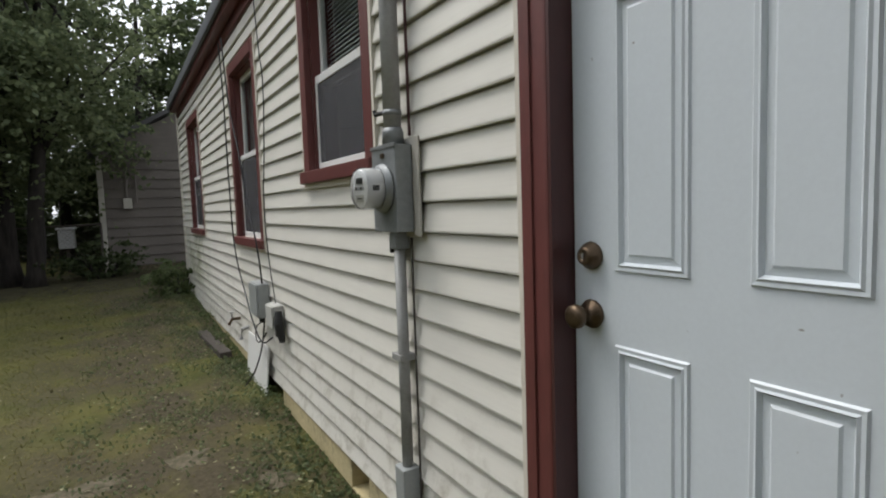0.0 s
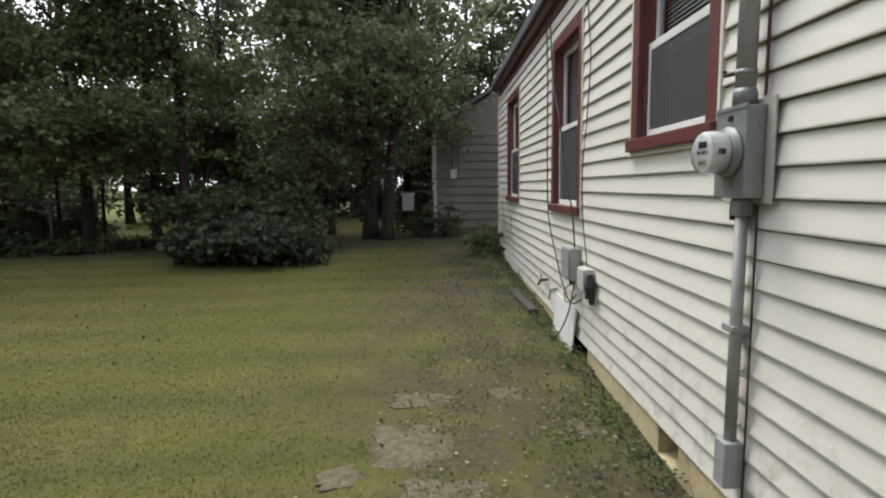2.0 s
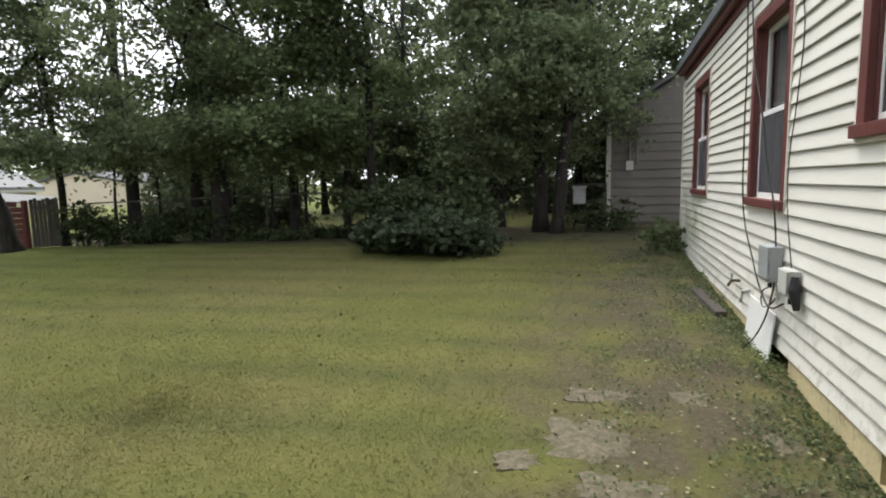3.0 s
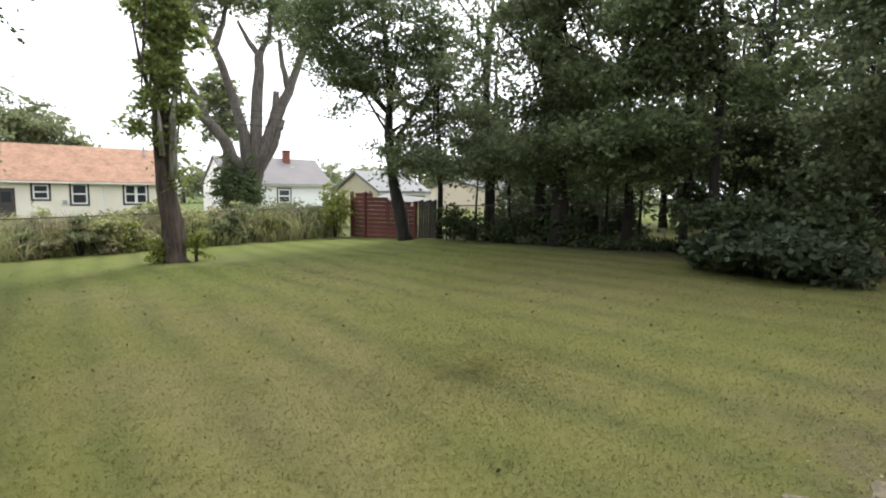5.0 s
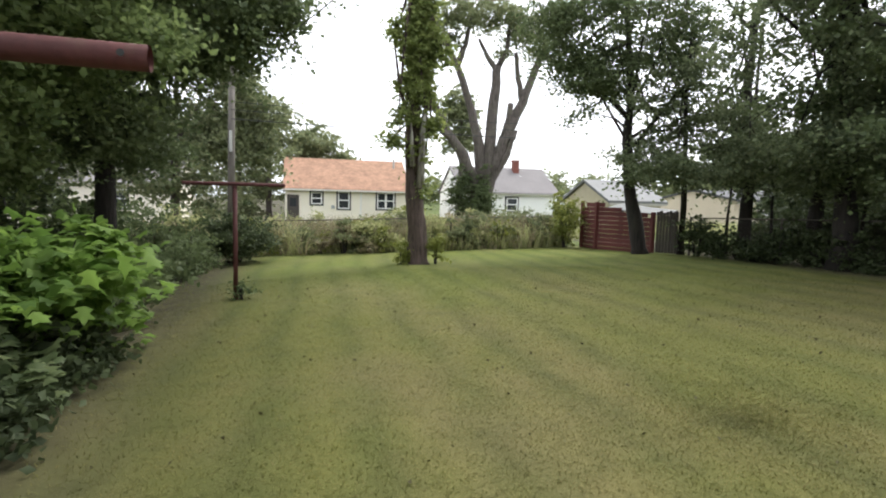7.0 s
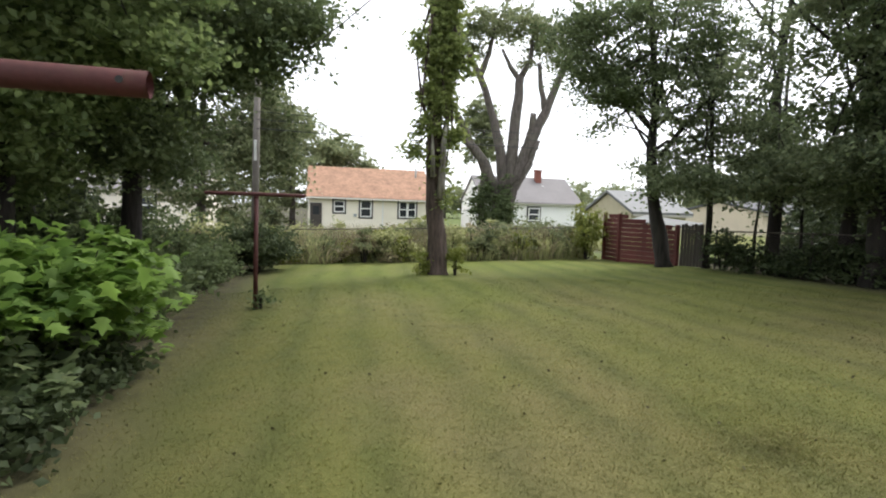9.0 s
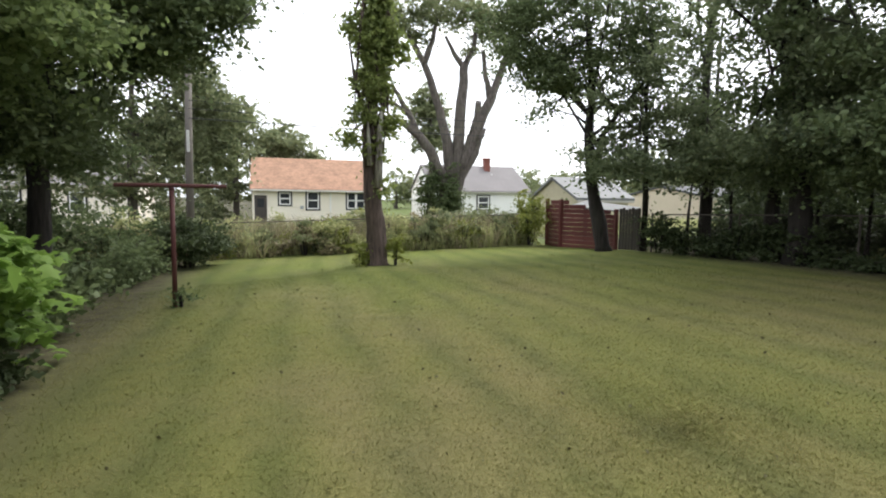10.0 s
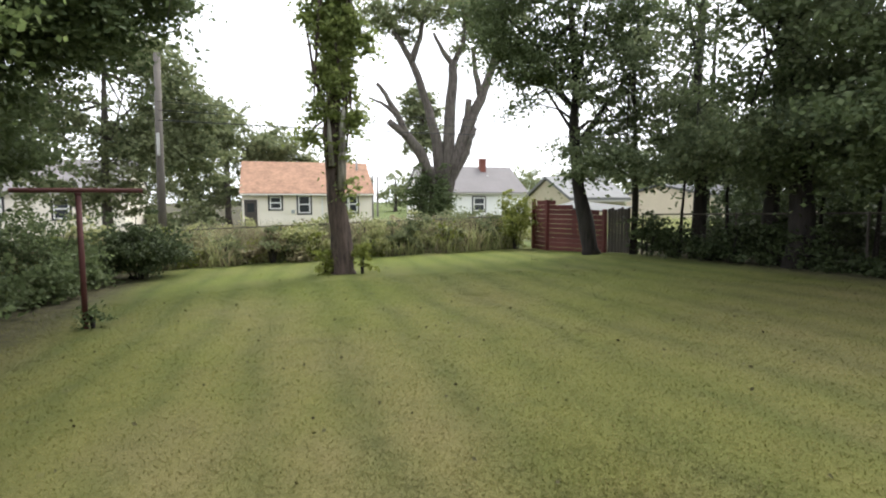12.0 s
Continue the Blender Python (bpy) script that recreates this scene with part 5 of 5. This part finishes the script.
    shrub("dark brush close behind the fence", (-12.6 + 0.82 * k, 12.3 + rr.uniform(-0.3, 0.5) + 0.15 * k), (0.7, 0.5, rr.uniform(0.45, 0.8)), 1500, LEAF_DARK_SHADE, 0.12, 0.2, 6)

# the big forked tree
tree("huge forked tree with bare cut limbs and ivy", (-30.0, 9.65), [(-30.0, 9.65, 1.4), (-30.0, 9.85, 3.3)], 0.80,
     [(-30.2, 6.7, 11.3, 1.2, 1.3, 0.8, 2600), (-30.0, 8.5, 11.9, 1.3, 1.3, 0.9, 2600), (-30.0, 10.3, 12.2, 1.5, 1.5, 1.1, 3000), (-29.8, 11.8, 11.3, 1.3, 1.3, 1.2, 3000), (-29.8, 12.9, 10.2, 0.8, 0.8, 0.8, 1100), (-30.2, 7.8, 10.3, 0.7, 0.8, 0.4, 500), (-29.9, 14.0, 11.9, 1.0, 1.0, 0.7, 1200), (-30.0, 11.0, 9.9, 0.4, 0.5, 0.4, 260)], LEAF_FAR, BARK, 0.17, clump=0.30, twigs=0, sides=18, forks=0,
     limbs=[([(-30.0, 9.56, 0.6), (-30.0, 9.4, 2.4), (-30.05, 8.74, 3.9), (-30.1, 7.92, 5.0), (-30.1, 6.85, 5.75)], 0.40, 0.19), ([(-30.1, 7.92, 4.95), (-30.2, 7.3, 6.3), (-30.2, 6.75, 7.2), (-30.2, 6.27, 7.7)], 0.20, 0.09),
            ([(-30.1, 7.42, 6.0), (-30.1, 6.5, 6.7), (-30.1, 5.8, 6.95)], 0.12, 0.04),
            ([(-30.0, 9.69, 0.6), (-30.0, 9.75, 2.6), (-30.0, 9.56, 4.6), (-30.1, 9.13, 6.4), (-30.1, 8.15, 9.0), (-30.1, 7.2, 10.5)], 0.40, 0.14), ([(-30.1, 8.15, 8.9), (-30.0, 8.63, 10.2), (-30.0, 8.86, 11.6)], 0.20, 0.09),
            ([(-30.0, 9.79, 0.6), (-30.0, 10.05, 2.6), (-29.95, 10.24, 5.4), (-29.9, 10.43, 7.8), (-29.9, 10.47, 9.1)], 0.42, 0.24), ([(-29.9, 10.44, 8.9), (-29.9, 9.85, 9.6), (-29.9, 9.35, 10.5)], 0.17, 0.08), ([(-29.9, 10.5, 9.0), (-29.8, 11.0, 10.0), (-29.8, 11.17, 11.8)], 0.19, 0.08),
            ([(-30.0, 9.84, 0.6), (-29.9, 10.2, 2.6), (-29.8, 11.0, 5.0), (-29.7, 12.0, 7.1), (-29.7, 12.6, 8.7), (-29.7, 13.35, 10.5), (-29.7, 14.1, 11.6)], 0.44, 0.10),
            ([(-29.75, 10.95, 5.2), (-29.7, 11.24, 6.2), (-29.7, 11.31, 7.05)], 0.20, 0.17), ([(-30.0, 9.91, 0.6), (-29.8, 10.4, 2.8), (-29.6, 11.15, 4.2), (-29.6, 11.56, 5.5)], 0.26, 0.19), ([(-29.7, 12.0, 7.2), (-29.8, 11.72, 8.5), (-29.8, 11.55, 9.9)], 0.20, 0.10)])
shrub("ivy climbing the foot of the forked tree", (-29.3, 9.5), (0.7, 0.72, 1.9), 5200, LEAF_MID, 0.15, 0.22, name="ivy", category="ivy")
shrub("ivy hanging on the lower forked limb", (-29.9, 8.5), (0.5, 0.6, 2.4), 3200, LEAF_MID, 0.15, 0.22, name="ivy", category="ivy")
tree("round green tree behind the forked tree", (-38.0, 10.9), [(-38, 10.9, 3.0), (-38, 10.9, 7.0)], 0.3, [(-38, 10.6, 7.9, 1.3, 1.3, 1.3, 3600), (-38, 11.0, 5.9, 1.2, 1.3, 1.2, 2400)], LEAF_FAR, BARK, 0.24, clump=0.3)
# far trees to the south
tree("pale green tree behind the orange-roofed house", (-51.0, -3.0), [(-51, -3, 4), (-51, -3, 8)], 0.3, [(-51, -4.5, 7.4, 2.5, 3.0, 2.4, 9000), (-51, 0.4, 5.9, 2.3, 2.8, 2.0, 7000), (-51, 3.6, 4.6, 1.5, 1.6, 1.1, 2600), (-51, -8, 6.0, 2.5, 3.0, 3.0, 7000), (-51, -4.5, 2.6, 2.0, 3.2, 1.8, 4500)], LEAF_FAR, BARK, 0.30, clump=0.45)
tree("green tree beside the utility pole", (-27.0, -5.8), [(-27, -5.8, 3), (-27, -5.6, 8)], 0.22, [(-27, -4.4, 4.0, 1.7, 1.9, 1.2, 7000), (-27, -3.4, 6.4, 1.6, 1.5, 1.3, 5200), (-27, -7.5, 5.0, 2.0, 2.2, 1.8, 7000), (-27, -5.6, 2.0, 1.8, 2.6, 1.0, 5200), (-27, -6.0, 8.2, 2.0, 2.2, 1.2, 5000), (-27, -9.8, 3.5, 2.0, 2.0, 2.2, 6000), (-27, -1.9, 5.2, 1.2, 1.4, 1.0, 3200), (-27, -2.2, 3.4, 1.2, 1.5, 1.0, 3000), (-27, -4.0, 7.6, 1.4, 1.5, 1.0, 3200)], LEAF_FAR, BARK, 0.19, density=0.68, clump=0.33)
for k in range(9):
    rr = random.Random(1200 + k)
    shrub("pale hedge of brush beyond the field", (-47.5 + rr.uniform(-2, 2), -26.0 + 2.6 * k), (1.8, 1.9, rr.uniform(1.0, 1.7)), 1500, LEAF_FAR, 0.30, 0.45, 3)
for k, (x, y, hh) in enumerate(((-95, -30, 7), (-110, 5, 7), (-100, 22, 7.5), (-90, 45, 8), (-105, 60, 8), (-80, -50, 9), (-60, -34, 9), (-62, 52, 9), (-40, 60, 9), (-20, 55, 9), (-50, 38, 7))):
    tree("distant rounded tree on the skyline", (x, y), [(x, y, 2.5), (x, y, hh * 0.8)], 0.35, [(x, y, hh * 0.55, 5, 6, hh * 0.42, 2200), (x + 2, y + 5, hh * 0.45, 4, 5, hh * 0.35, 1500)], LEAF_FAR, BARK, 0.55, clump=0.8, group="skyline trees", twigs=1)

# trees on the south side
GS = "trees on the south side"
tree("dark tree on the south boundary", (-11.6, -3.9), [(-11.6, -3.85, 2.0), (-11.6, -3.6, 4.5), (-11.5, -3.4, 7.5)], 0.20,
     [(-11.0, -2.6, 4.0, 1.3, 1.0, 0.5, 3600), (-10.2, -3.4, 2.4, 1.0, 0.8, 0.5, 2600), (-12.6, -3.6, 2.4, 1.0, 0.9, 0.6, 2600), (-11.4, -3.2, 4.6, 1.5, 1.5, 0.8, 5200), (-10.6, -1.9, 5.0, 1.3, 1.2, 0.7, 3800), (-11.6, -4.6, 3.2, 1.4, 1.4, 0.8, 4200), (-11, -3, 6.4, 1.8, 1.8, 0.9, 4200), (-10.8, -3.0, 3.0, 0.7, 0.8, 0.5, 900), (-11.0, -1.8, 4.3, 1.2, 0.9, 0.6, 3600), (-11.4, -1.1, 5.1, 1.3, 1.0, 0.6, 3600), (-12.6, -1.6, 5.6, 1.3, 1.0, 0.6, 2600)], LEAF_MID, BARK_DARK_SHADE, 0.105, clump=0.24, density=1.25, group=GS, twigs=3)
tree("dark-trunked tree in the south thicket", (-8.4, -4.4), [(-8.4, -4.4, 2.0), (-8.3, -4.2, 4.5), (-8.2, -4.0, 7.0)], 0.18,
     [(-8.6, -4.6, 1.9, 1.3, 0.9, 0.6, 3600), (-9.6, -4.2, 3.2, 1.1, 1.0, 0.6, 3200), (-8.3, -4.0, 3.4, 1.5, 1.3, 0.9, 6500), (-7.6, -3.2, 4.7, 1.5, 1.4, 0.9, 5200), (-8.9, -2.9, 4.9, 1.3, 1.2, 0.7, 4200), (-7.2, -4.3, 2.6, 1.1, 1.0, 0.7, 4200), (-8.0, -2.6, 3.6, 1.0, 0.8, 0.5, 2400), (-7.0, -2.9, 5.6, 1.4, 1.2, 0.6, 3000)], LEAF_SOUTH, BARK_DARK_SHADE, 0.105, clump=0.24, density=1.25, group=GS, twigs=3)
# Crown masses from 5 m up: unseen overhang added to shade the lawn.
tree("dark tree behind the near shrubs", (-6.2, -5.0), [(-6.2, -5.0, 2.0), (-6.0, -4.8, 4.5), (-5.9, -4.7, 7.0)], 0.17,
     [(-6.2, -4.7, 3.2, 1.4, 1.2, 1.0, 6500), (-5.2, -4.2, 4.3, 1.5, 1.3, 0.9, 5200), (-4.6, -5.0, 2.8, 1.3, 1.0, 1.0, 5200), (-4.6, -3.4, 5.0, 1.6, 1.4, 0.7, 4200), (-3.2, -3.6, 5.3, 1.5, 1.3, 0.7, 4200), (-4.0, -2.4, 6.0, 1.6, 1.3, 0.6, 4200), (-5.2, -1.9, 5.4, 1.5, 1.0, 0.5, 3600), (-2.6, -2.1, 5.0, 1.5, 1.0, 0.5, 3600), (-0.8, -2.7, 5.2, 1.4, 1.1, 0.5, 3000)], LEAF_SOUTH, BARK_DARK_SHADE, 0.12, clump=0.24, group=GS, twigs=3)
tree("leafy tree behind the thicket", (-13.5, -6.5), [(-13.5, -6.5, 3), (-13.5, -6.3, 8)], 0.2, [(-13.5, -6.2, 3.4, 2.0, 1.7, 1.3, 5200), (-13.8, -5.8, 5.6, 2.0, 1.7, 1.2, 5200), (-15.5, -5.2, 3.6, 1.3, 1.2, 1.0, 3000)], LEAF_MID, BARK_DARK_SHADE, 0.11, group=GS)
for k in range(7):
    x, y = -3 - 2.4 * k, -7.6 - (k % 2)
    tree("dark tree deep in the south thicket", (x, y), [(x, y, 3), (x, y, 8)], 0.16, [(x, y, 1.6 + 1.7 * j, 1.8, 1.4, 0.9, 1900) for j in range(4)], LEAF_DARK_SHADE, BARK_DARK_SHADE, 0.18, clump=0.4, group="south thicket")

# ---------------------------------------------------------------- shrubs
shrub("bright green maple sapling with large leaves", (-5.70, -2.70), (1.0, 0.9, 0.56), 3900, LEAF_BRIGHT, 0.155, 0.20, 11, lobed=True, lift=0.34)
shrub("green undergrowth under the maple sapling", (-4.0, -2.95), (1.05, 0.95, 0.40), 2600, LEAF_MID, 0.135, 0.19, lobed=True)
shrub("dark undergrowth at the foot of the maple sapling", (-5.5, -2.85), (0.95, 0.75, 0.30), 2300, LEAF_DARK_SHADE, 0.10, 0.16, 5)
for x, y, r, h in ((-4.75, -2.35, 0.6, 0.17), (-3.9, -2.25, 0.5, 0.15), (-5.4, -2.25, 0.45, 0.14)):
    shrub("low dark weeds in front of the maple sapling", (x, y), (r, 0.35, h), 1100, LEAF_DARK_SHADE, 0.075, 0.12, 4)
shrub("green shrub behind the maple sapling", (-7.4, -2.9), (0.9, 0.8, 0.6), 3600, LEAF_MID, 0.10, 0.16)
shrub("dense dark green bush beside the post", (-14.75, -1.95), (0.95, 1.0, 0.86), 7500, LEAF_DARK_SHADE, 0.085, 0.13)
for x, y, r, h in ((-10.3, -3.1, 0.75, 0.42), (-11.8, -2.75, 0.8, 0.38), (-13.2, -2.7, 0.8, 0.50), (-9.0, -3.3, 0.7, 0.5)):
    shrub("green brush at the edge of the south thicket", (x, y), (r, 0.6, h), 2500, LEAF_MID, 0.09, 0.15, 5)
shrub("green shrub against the far fence", (-15.8, -4.0), (1.2, 1.3, 0.9), 4200, LEAF_MID, 0.10, 0.2)
for k in range(6):
    rr = random.Random(70 + k)
    x = -6.2 - 1.7 * k
    shrub("dark brush filling the south thicket", (x, -5.2 + rr.uniform(-0.4, 0.5)), (1.1, 0.8, rr.uniform(0.8, 1.15)), 3000, LEAF_DARK_SHADE if k % 2 else LEAF_MID, 0.12, 0.2, 5)
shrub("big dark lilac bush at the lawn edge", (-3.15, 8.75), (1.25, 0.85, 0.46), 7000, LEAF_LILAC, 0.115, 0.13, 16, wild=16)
shrub("taller dark brush behind the lilac bush", (-3.8, 10.0), (1.5, 0.9, 0.85), 6500, LEAF_DARK_SHADE, 0.11, 0.2, 10)
shrub("yellow-green suckers round the trunk foot", (-12.85, 2.82), (0.16, 0.16, 0.34), 420, LEAF_YELLOW, 0.085, 0.10, 3)
shrub("yellow-green suckers round the trunk foot", (-13.0, 2.02), (0.2, 0.14, 0.26), 420, LEAF_YELLOW, 0.085, 0.1, 5)
shrub("bright light green sapling beside the red shed", (-16.4, 8.1), (0.5, 0.5, 0.95), 1900, LEAF_YELLOW, 0.10, 0.16, 8)
shrub("light green shrub in the weeds", (-18.6, 6.6), (1.2, 1.2, 0.75), 2600, LEAF_FAR, 0.11, 0.2)
shrub("small weeds at the post foot", (-8.95, -1.22), (0.16, 0.2, 0.14), 160, LEAF_MID, 0.06, 0.06, 5)
for k in range(13):
    rr = random.Random(k + 40)
    x = -12.3 + k * 0.72
    y = 9.75 + (x + 12.5) * 0.264 + rr.uniform(-0.2, 0.25)
    low = -8.3 < x < -5.6
    shrub("dark undergrowth along the chain-link fence", (x, y - (0.5 if low else 0)), (0.55, 0.35, 0.13 if low else rr.uniform(0.26, 0.62)), 700 if low else 1700, LEAF_DARK_SHADE, 0.085, 0.14, 9)
shrub("low weeds at the house corner", (0.70, 8.9), (0.35, 0.5, 0.2), 700, LEAF_MID, 0.08, 0.1, 6)
shrub("low weeds before the brown building", (-0.2, 11.6), (0.9, 0.4, 0.3), 1500, LEAF_DARK_SHADE, 0.08, 0.14, 6)

# ---------------------------------------------------------------- grasses


def blades(name, label, pts, height, width, material, lean=0.5, category="grass", rise=0.95, flat=False):
    n = len(pts)
    a = RNG.uniform(0, 6.283, n)
    h = height * RNG.uniform(0.5, 1.3, n) if np.isscalar(height) else height
    w = width * RNG.uniform(0.6, 1.3, n) if np.isscalar(width) else width
    side = np.stack([np.cos(a), np.sin(a), np.zeros(n)], 1) * (w / 2)[:, None]
    b = a + 1.571 + RNG.normal(size=n) * 0.45 if flat else RNG.uniform(0, 6.283, n)
    tilt = np.stack([np.cos(b), np.sin(b), np.zeros(n)], 1) * (h * RNG.uniform(0.1, lean * 2, n))[:, None]
    mid = pts + tilt * 0.35 + np.array([0, 0, 1]) * (h * rise * 0.64)[:, None]
    tip = pts + tilt + np.array([0, 0, 1]) * (h * rise)[:, None]
    v = np.stack([pts - side, pts + side, mid + side * 0.7, mid - side * 0.7, tip], 1)
    ob = quad_cloud(name, v, 5, [(0, 1, 2, 3), (3, 2, 4)], material)
    return tagged(ob, label, category, kind="stuff")


def lawn_points(n, cx, cy, spread):
    r = spread * RNG.uniform(0, 1, n) ** 0.75
    a = RNG.uniform(0, 6.283, n)
    x, y = cx + r * np.cos(a), cy + r * np.sin(a)
    ok = (x < 0.80) & (x > -16.6) & (y < np.where(x > -1.3, 10.6, 9.75) + 0.35 * RNG.normal(size=n)) & (y > np.where(x > -7.0, -1.75, -2.7) + 0.4 * RNG.normal(size=n))
    for sx, sy, hx, hy in ((-0.28, 2.62, 0.17, 0.15), (-0.22, 3.20, 0.14, 0.04), (0.30, 3.26, 0.08, 0.07), (0.64, 2.78, 0.06, 0.06), (-0.12, 2.20, 0.14, 0.07), (-0.62, 2.36, 0.07, 0.05)):
        ok &= ~((abs(x - sx) < hx) & (abs(y - sy) < hy))
    thin = np.clip((x + 0.95) / 1.3, 0, 0.88)
    ok &= RNG.uniform(0, 1, n) > thin
    x, y = x[ok], y[ok]
    return np.stack([x, y, ground_h(x, y) - 0.006], 1)


p = lawn_points(330000, -3.0, 2.5, 9.0)
d = np.hypot(p[:, 0] + 0.5, p[:, 1] - 0.3)
blades("grass", "short mown grass with dry blades", p, 0.030 * RNG.uniform(0.5, 1.35, len(p)), 0.0050 * (1 + d * 0.10), GRASS, 0.9, rise=0.58, flat=True)
p = lawn_points(150000, -9.0, 4.0, 12.0)
blades("grass", "short mown grass further out on the lawn", p, 0.030, 0.009, GRASS, 0.9, rise=0.55, flat=True)
# tall weeds along the far fence
n = 11000
tuft = np.stack([-16.4 - 3.4 * RNG.uniform(0, 1, 520) ** 1.2, RNG.uniform(-7.0, 8.2, 520)], 1)
tuft_h = (0.28 + 0.72 * RNG.uniform(0, 1, 520) ** 1.7) * np.array([1 + 0.75 * noise.noise(Vector((a * 0.6, b * 0.9, 3))) for a, b in tuft])
pick_t = RNG.integers(0, 520, n)
off = RNG.normal(size=(n, 2)) * 0.16
wx, wy = tuft[pick_t, 0] + off[:, 0], np.clip(tuft[pick_t, 1] + off[:, 1], -7.2, 8.3)
wx = np.minimum(wx, -16.3)
hgt = tuft_h[pick_t] * RNG.uniform(0.55, 1.3, n)
dryness = RNG.uniform(0, 1, 520)[pick_t]
wp = np.stack([wx, wy, ground_z(wx, wy)], 1)
k = dryness + 0.35 * RNG.normal(size=n) < 0.32
hgt = np.minimum(hgt, 0.85 + 0.2 * RNG.uniform(0, 1, n))
blades("weeds", "tall green weeds along the far fence", wp[~k], hgt[~k], 0.045, WEED_GREEN, 0.55, "weeds")
blades("weeds", "dry straw-coloured stalks in the weeds", wp[k], hgt[k] * 0.9, 0.036, WEED_DRY, 0.75, "weeds")
for j in range(150):
    rr = random.Random(300 + j)
    shrub("pale green weed clump at the far fence", (-16.5 - rr.uniform(0, 2.4), -5.2 + j * 0.0913 + rr.uniform(-0.2, 0.2)), (rr.uniform(0.22, 0.5), rr.uniform(0.22, 0.5), rr.uniform(0.2, 0.62) + (0.12 if j % 4 == 0 else 0)), 480, (LEAF_FAR, LEAF_YELLOW, WEED_GREEN, WEED_DRY, LEAF_FAR, WEED_GREEN, LEAF_FAR)[j % 7], 0.10, 0.15, 4, category="weeds", name="weed_clump")
n = 20000
wx, wy = RNG.uniform(-40, -19.5, n), RNG.uniform(-10, 22, n)
blades("weeds", "rough unmown field beyond the fence", np.stack([wx, wy, ground_z(wx, wy)], 1), 0.5, 0.035, WEED_GREEN, 0.5, "weeds")
n = 5200
wx, wy = -16.9 - 2.2 * RNG.uniform(0, 1, n), RNG.uniform(-5.5, 8.2, n)
blades("weeds", "pale seed heads standing over the weeds", np.stack([wx, wy, ground_z(wx, wy) + 0.35], 1), 0.72, 0.022, WEED_DRY, 0.5, "weeds")
# dark clover and leaf specks in the lawn
n = 620
lx, ly = RNG.uniform(-14, 0.3, n), RNG.uniform(-2.0, 9.0, n)
lp = np.stack([lx, ly, ground_h(lx, ly) + 0.02], 1)
tagged(quad_cloud("fallen_leaves", leaf_verts(lp, 0.032, 0.1), 4, LEAF_FACES, SPECK), "dark fallen leaves scattered over the lawn", "leaves", kind="stuff")
# leaf litter and weeds by the wall
n = 2900
lx, ly = RNG.uniform(-0.9, 0.85, n), RNG.uniform(1.2, 9.0, n)
keep = RNG.uniform(0, 1, n) < np.clip(0.25 + lx * 0.6, 0.08, 1)
lp = np.stack([lx, ly, ground_h(lx, ly) + 0.018], 1)[keep]
lv = leaf_verts(lp, 0.028, 0.0).reshape(-1, 4, 3)
lv[:, :, 2] = lp[:, None, 2] + (lv[:, :, 2] - lp[:, None, 2]) * 0.25
tagged(quad_cloud("fallen_leaves", lv, 4, LEAF_FACES, LITTER), "pale fallen leaves scattered by the wall", "leaves", kind="stuff")
n = 20000
lx, ly = 0.86 - 1.10 * RNG.uniform(0, 1, n) ** 2.0 - 0.12 * abs(RNG.normal(size=n)), RNG.uniform(1.0, 9.1, n)
wp = np.stack([lx, ly, ground_h(lx, ly) + 0.025], 1) + RNG.normal(size=(n, 3)) * np.array([0.03, 0.05, 0.02])
pick = np.array([noise.noise(Vector((a * 3, b * 2.2, 8))) for a, b in zip(lx, ly)]) + 0.22 * RNG.normal(size=n) > 0.02
tagged(quad_cloud("weeds", leaf_verts(wp[pick], 0.023, 0.1), 4, LEAF_FACES, LEAF_CANOPY), "low broad-leaved weeds along the foundation", "weeds", kind="stuff")

n = 2600
ly = RNG.uniform(1.2, 9.1, n)
tall = np.array([max(0.0, 0.15 + noise.noise(Vector((0.0, v * 1.7, 2.0)))) for v in ly])
lx = 0.905 - 0.16 * RNG.uniform(0, 1, n) ** 1.4
wp = np.stack([lx, ly, ground_h(lx, ly) + 0.01 + 0.20 * tall * RNG.uniform(0, 1, n) ** 1.5], 1)
tagged(quad_cloud("weeds", leaf_verts(wp, 0.026, 0.1), 4, LEAF_FACES, LEAF_MID), "leafy weeds creeping up the foundation", "weeds", kind="stuff")

# ---------------------------------------------------------------- siding boards last
cut = [(DOOR[0] - 0.131, DOOR[1] + 0.132, 0.0, DOOR[3] + 0.11)] + [(a - 0.107, b + 0.107, c - 0.09, d + 0.105) for a, b, c, d in WINDOWS]
side_boards(wall, HY0, HY1 - 0.013, SID_Z0, SID_Z1, cut, 0.0, VINYL, COURSE, lambda y, z: pose(WX, y, z))
side_boards(nwall, -5.4, -0.13, 0.47, 2.70, [], 0.0, BROWN_SIDING, 0.19, lambda y, z: Matrix.Translation((0, NY, z)) @ Matrix.Rotation(radians(90), 4, "Z") @ Matrix.Translation((0, y, 0)), 0.022)
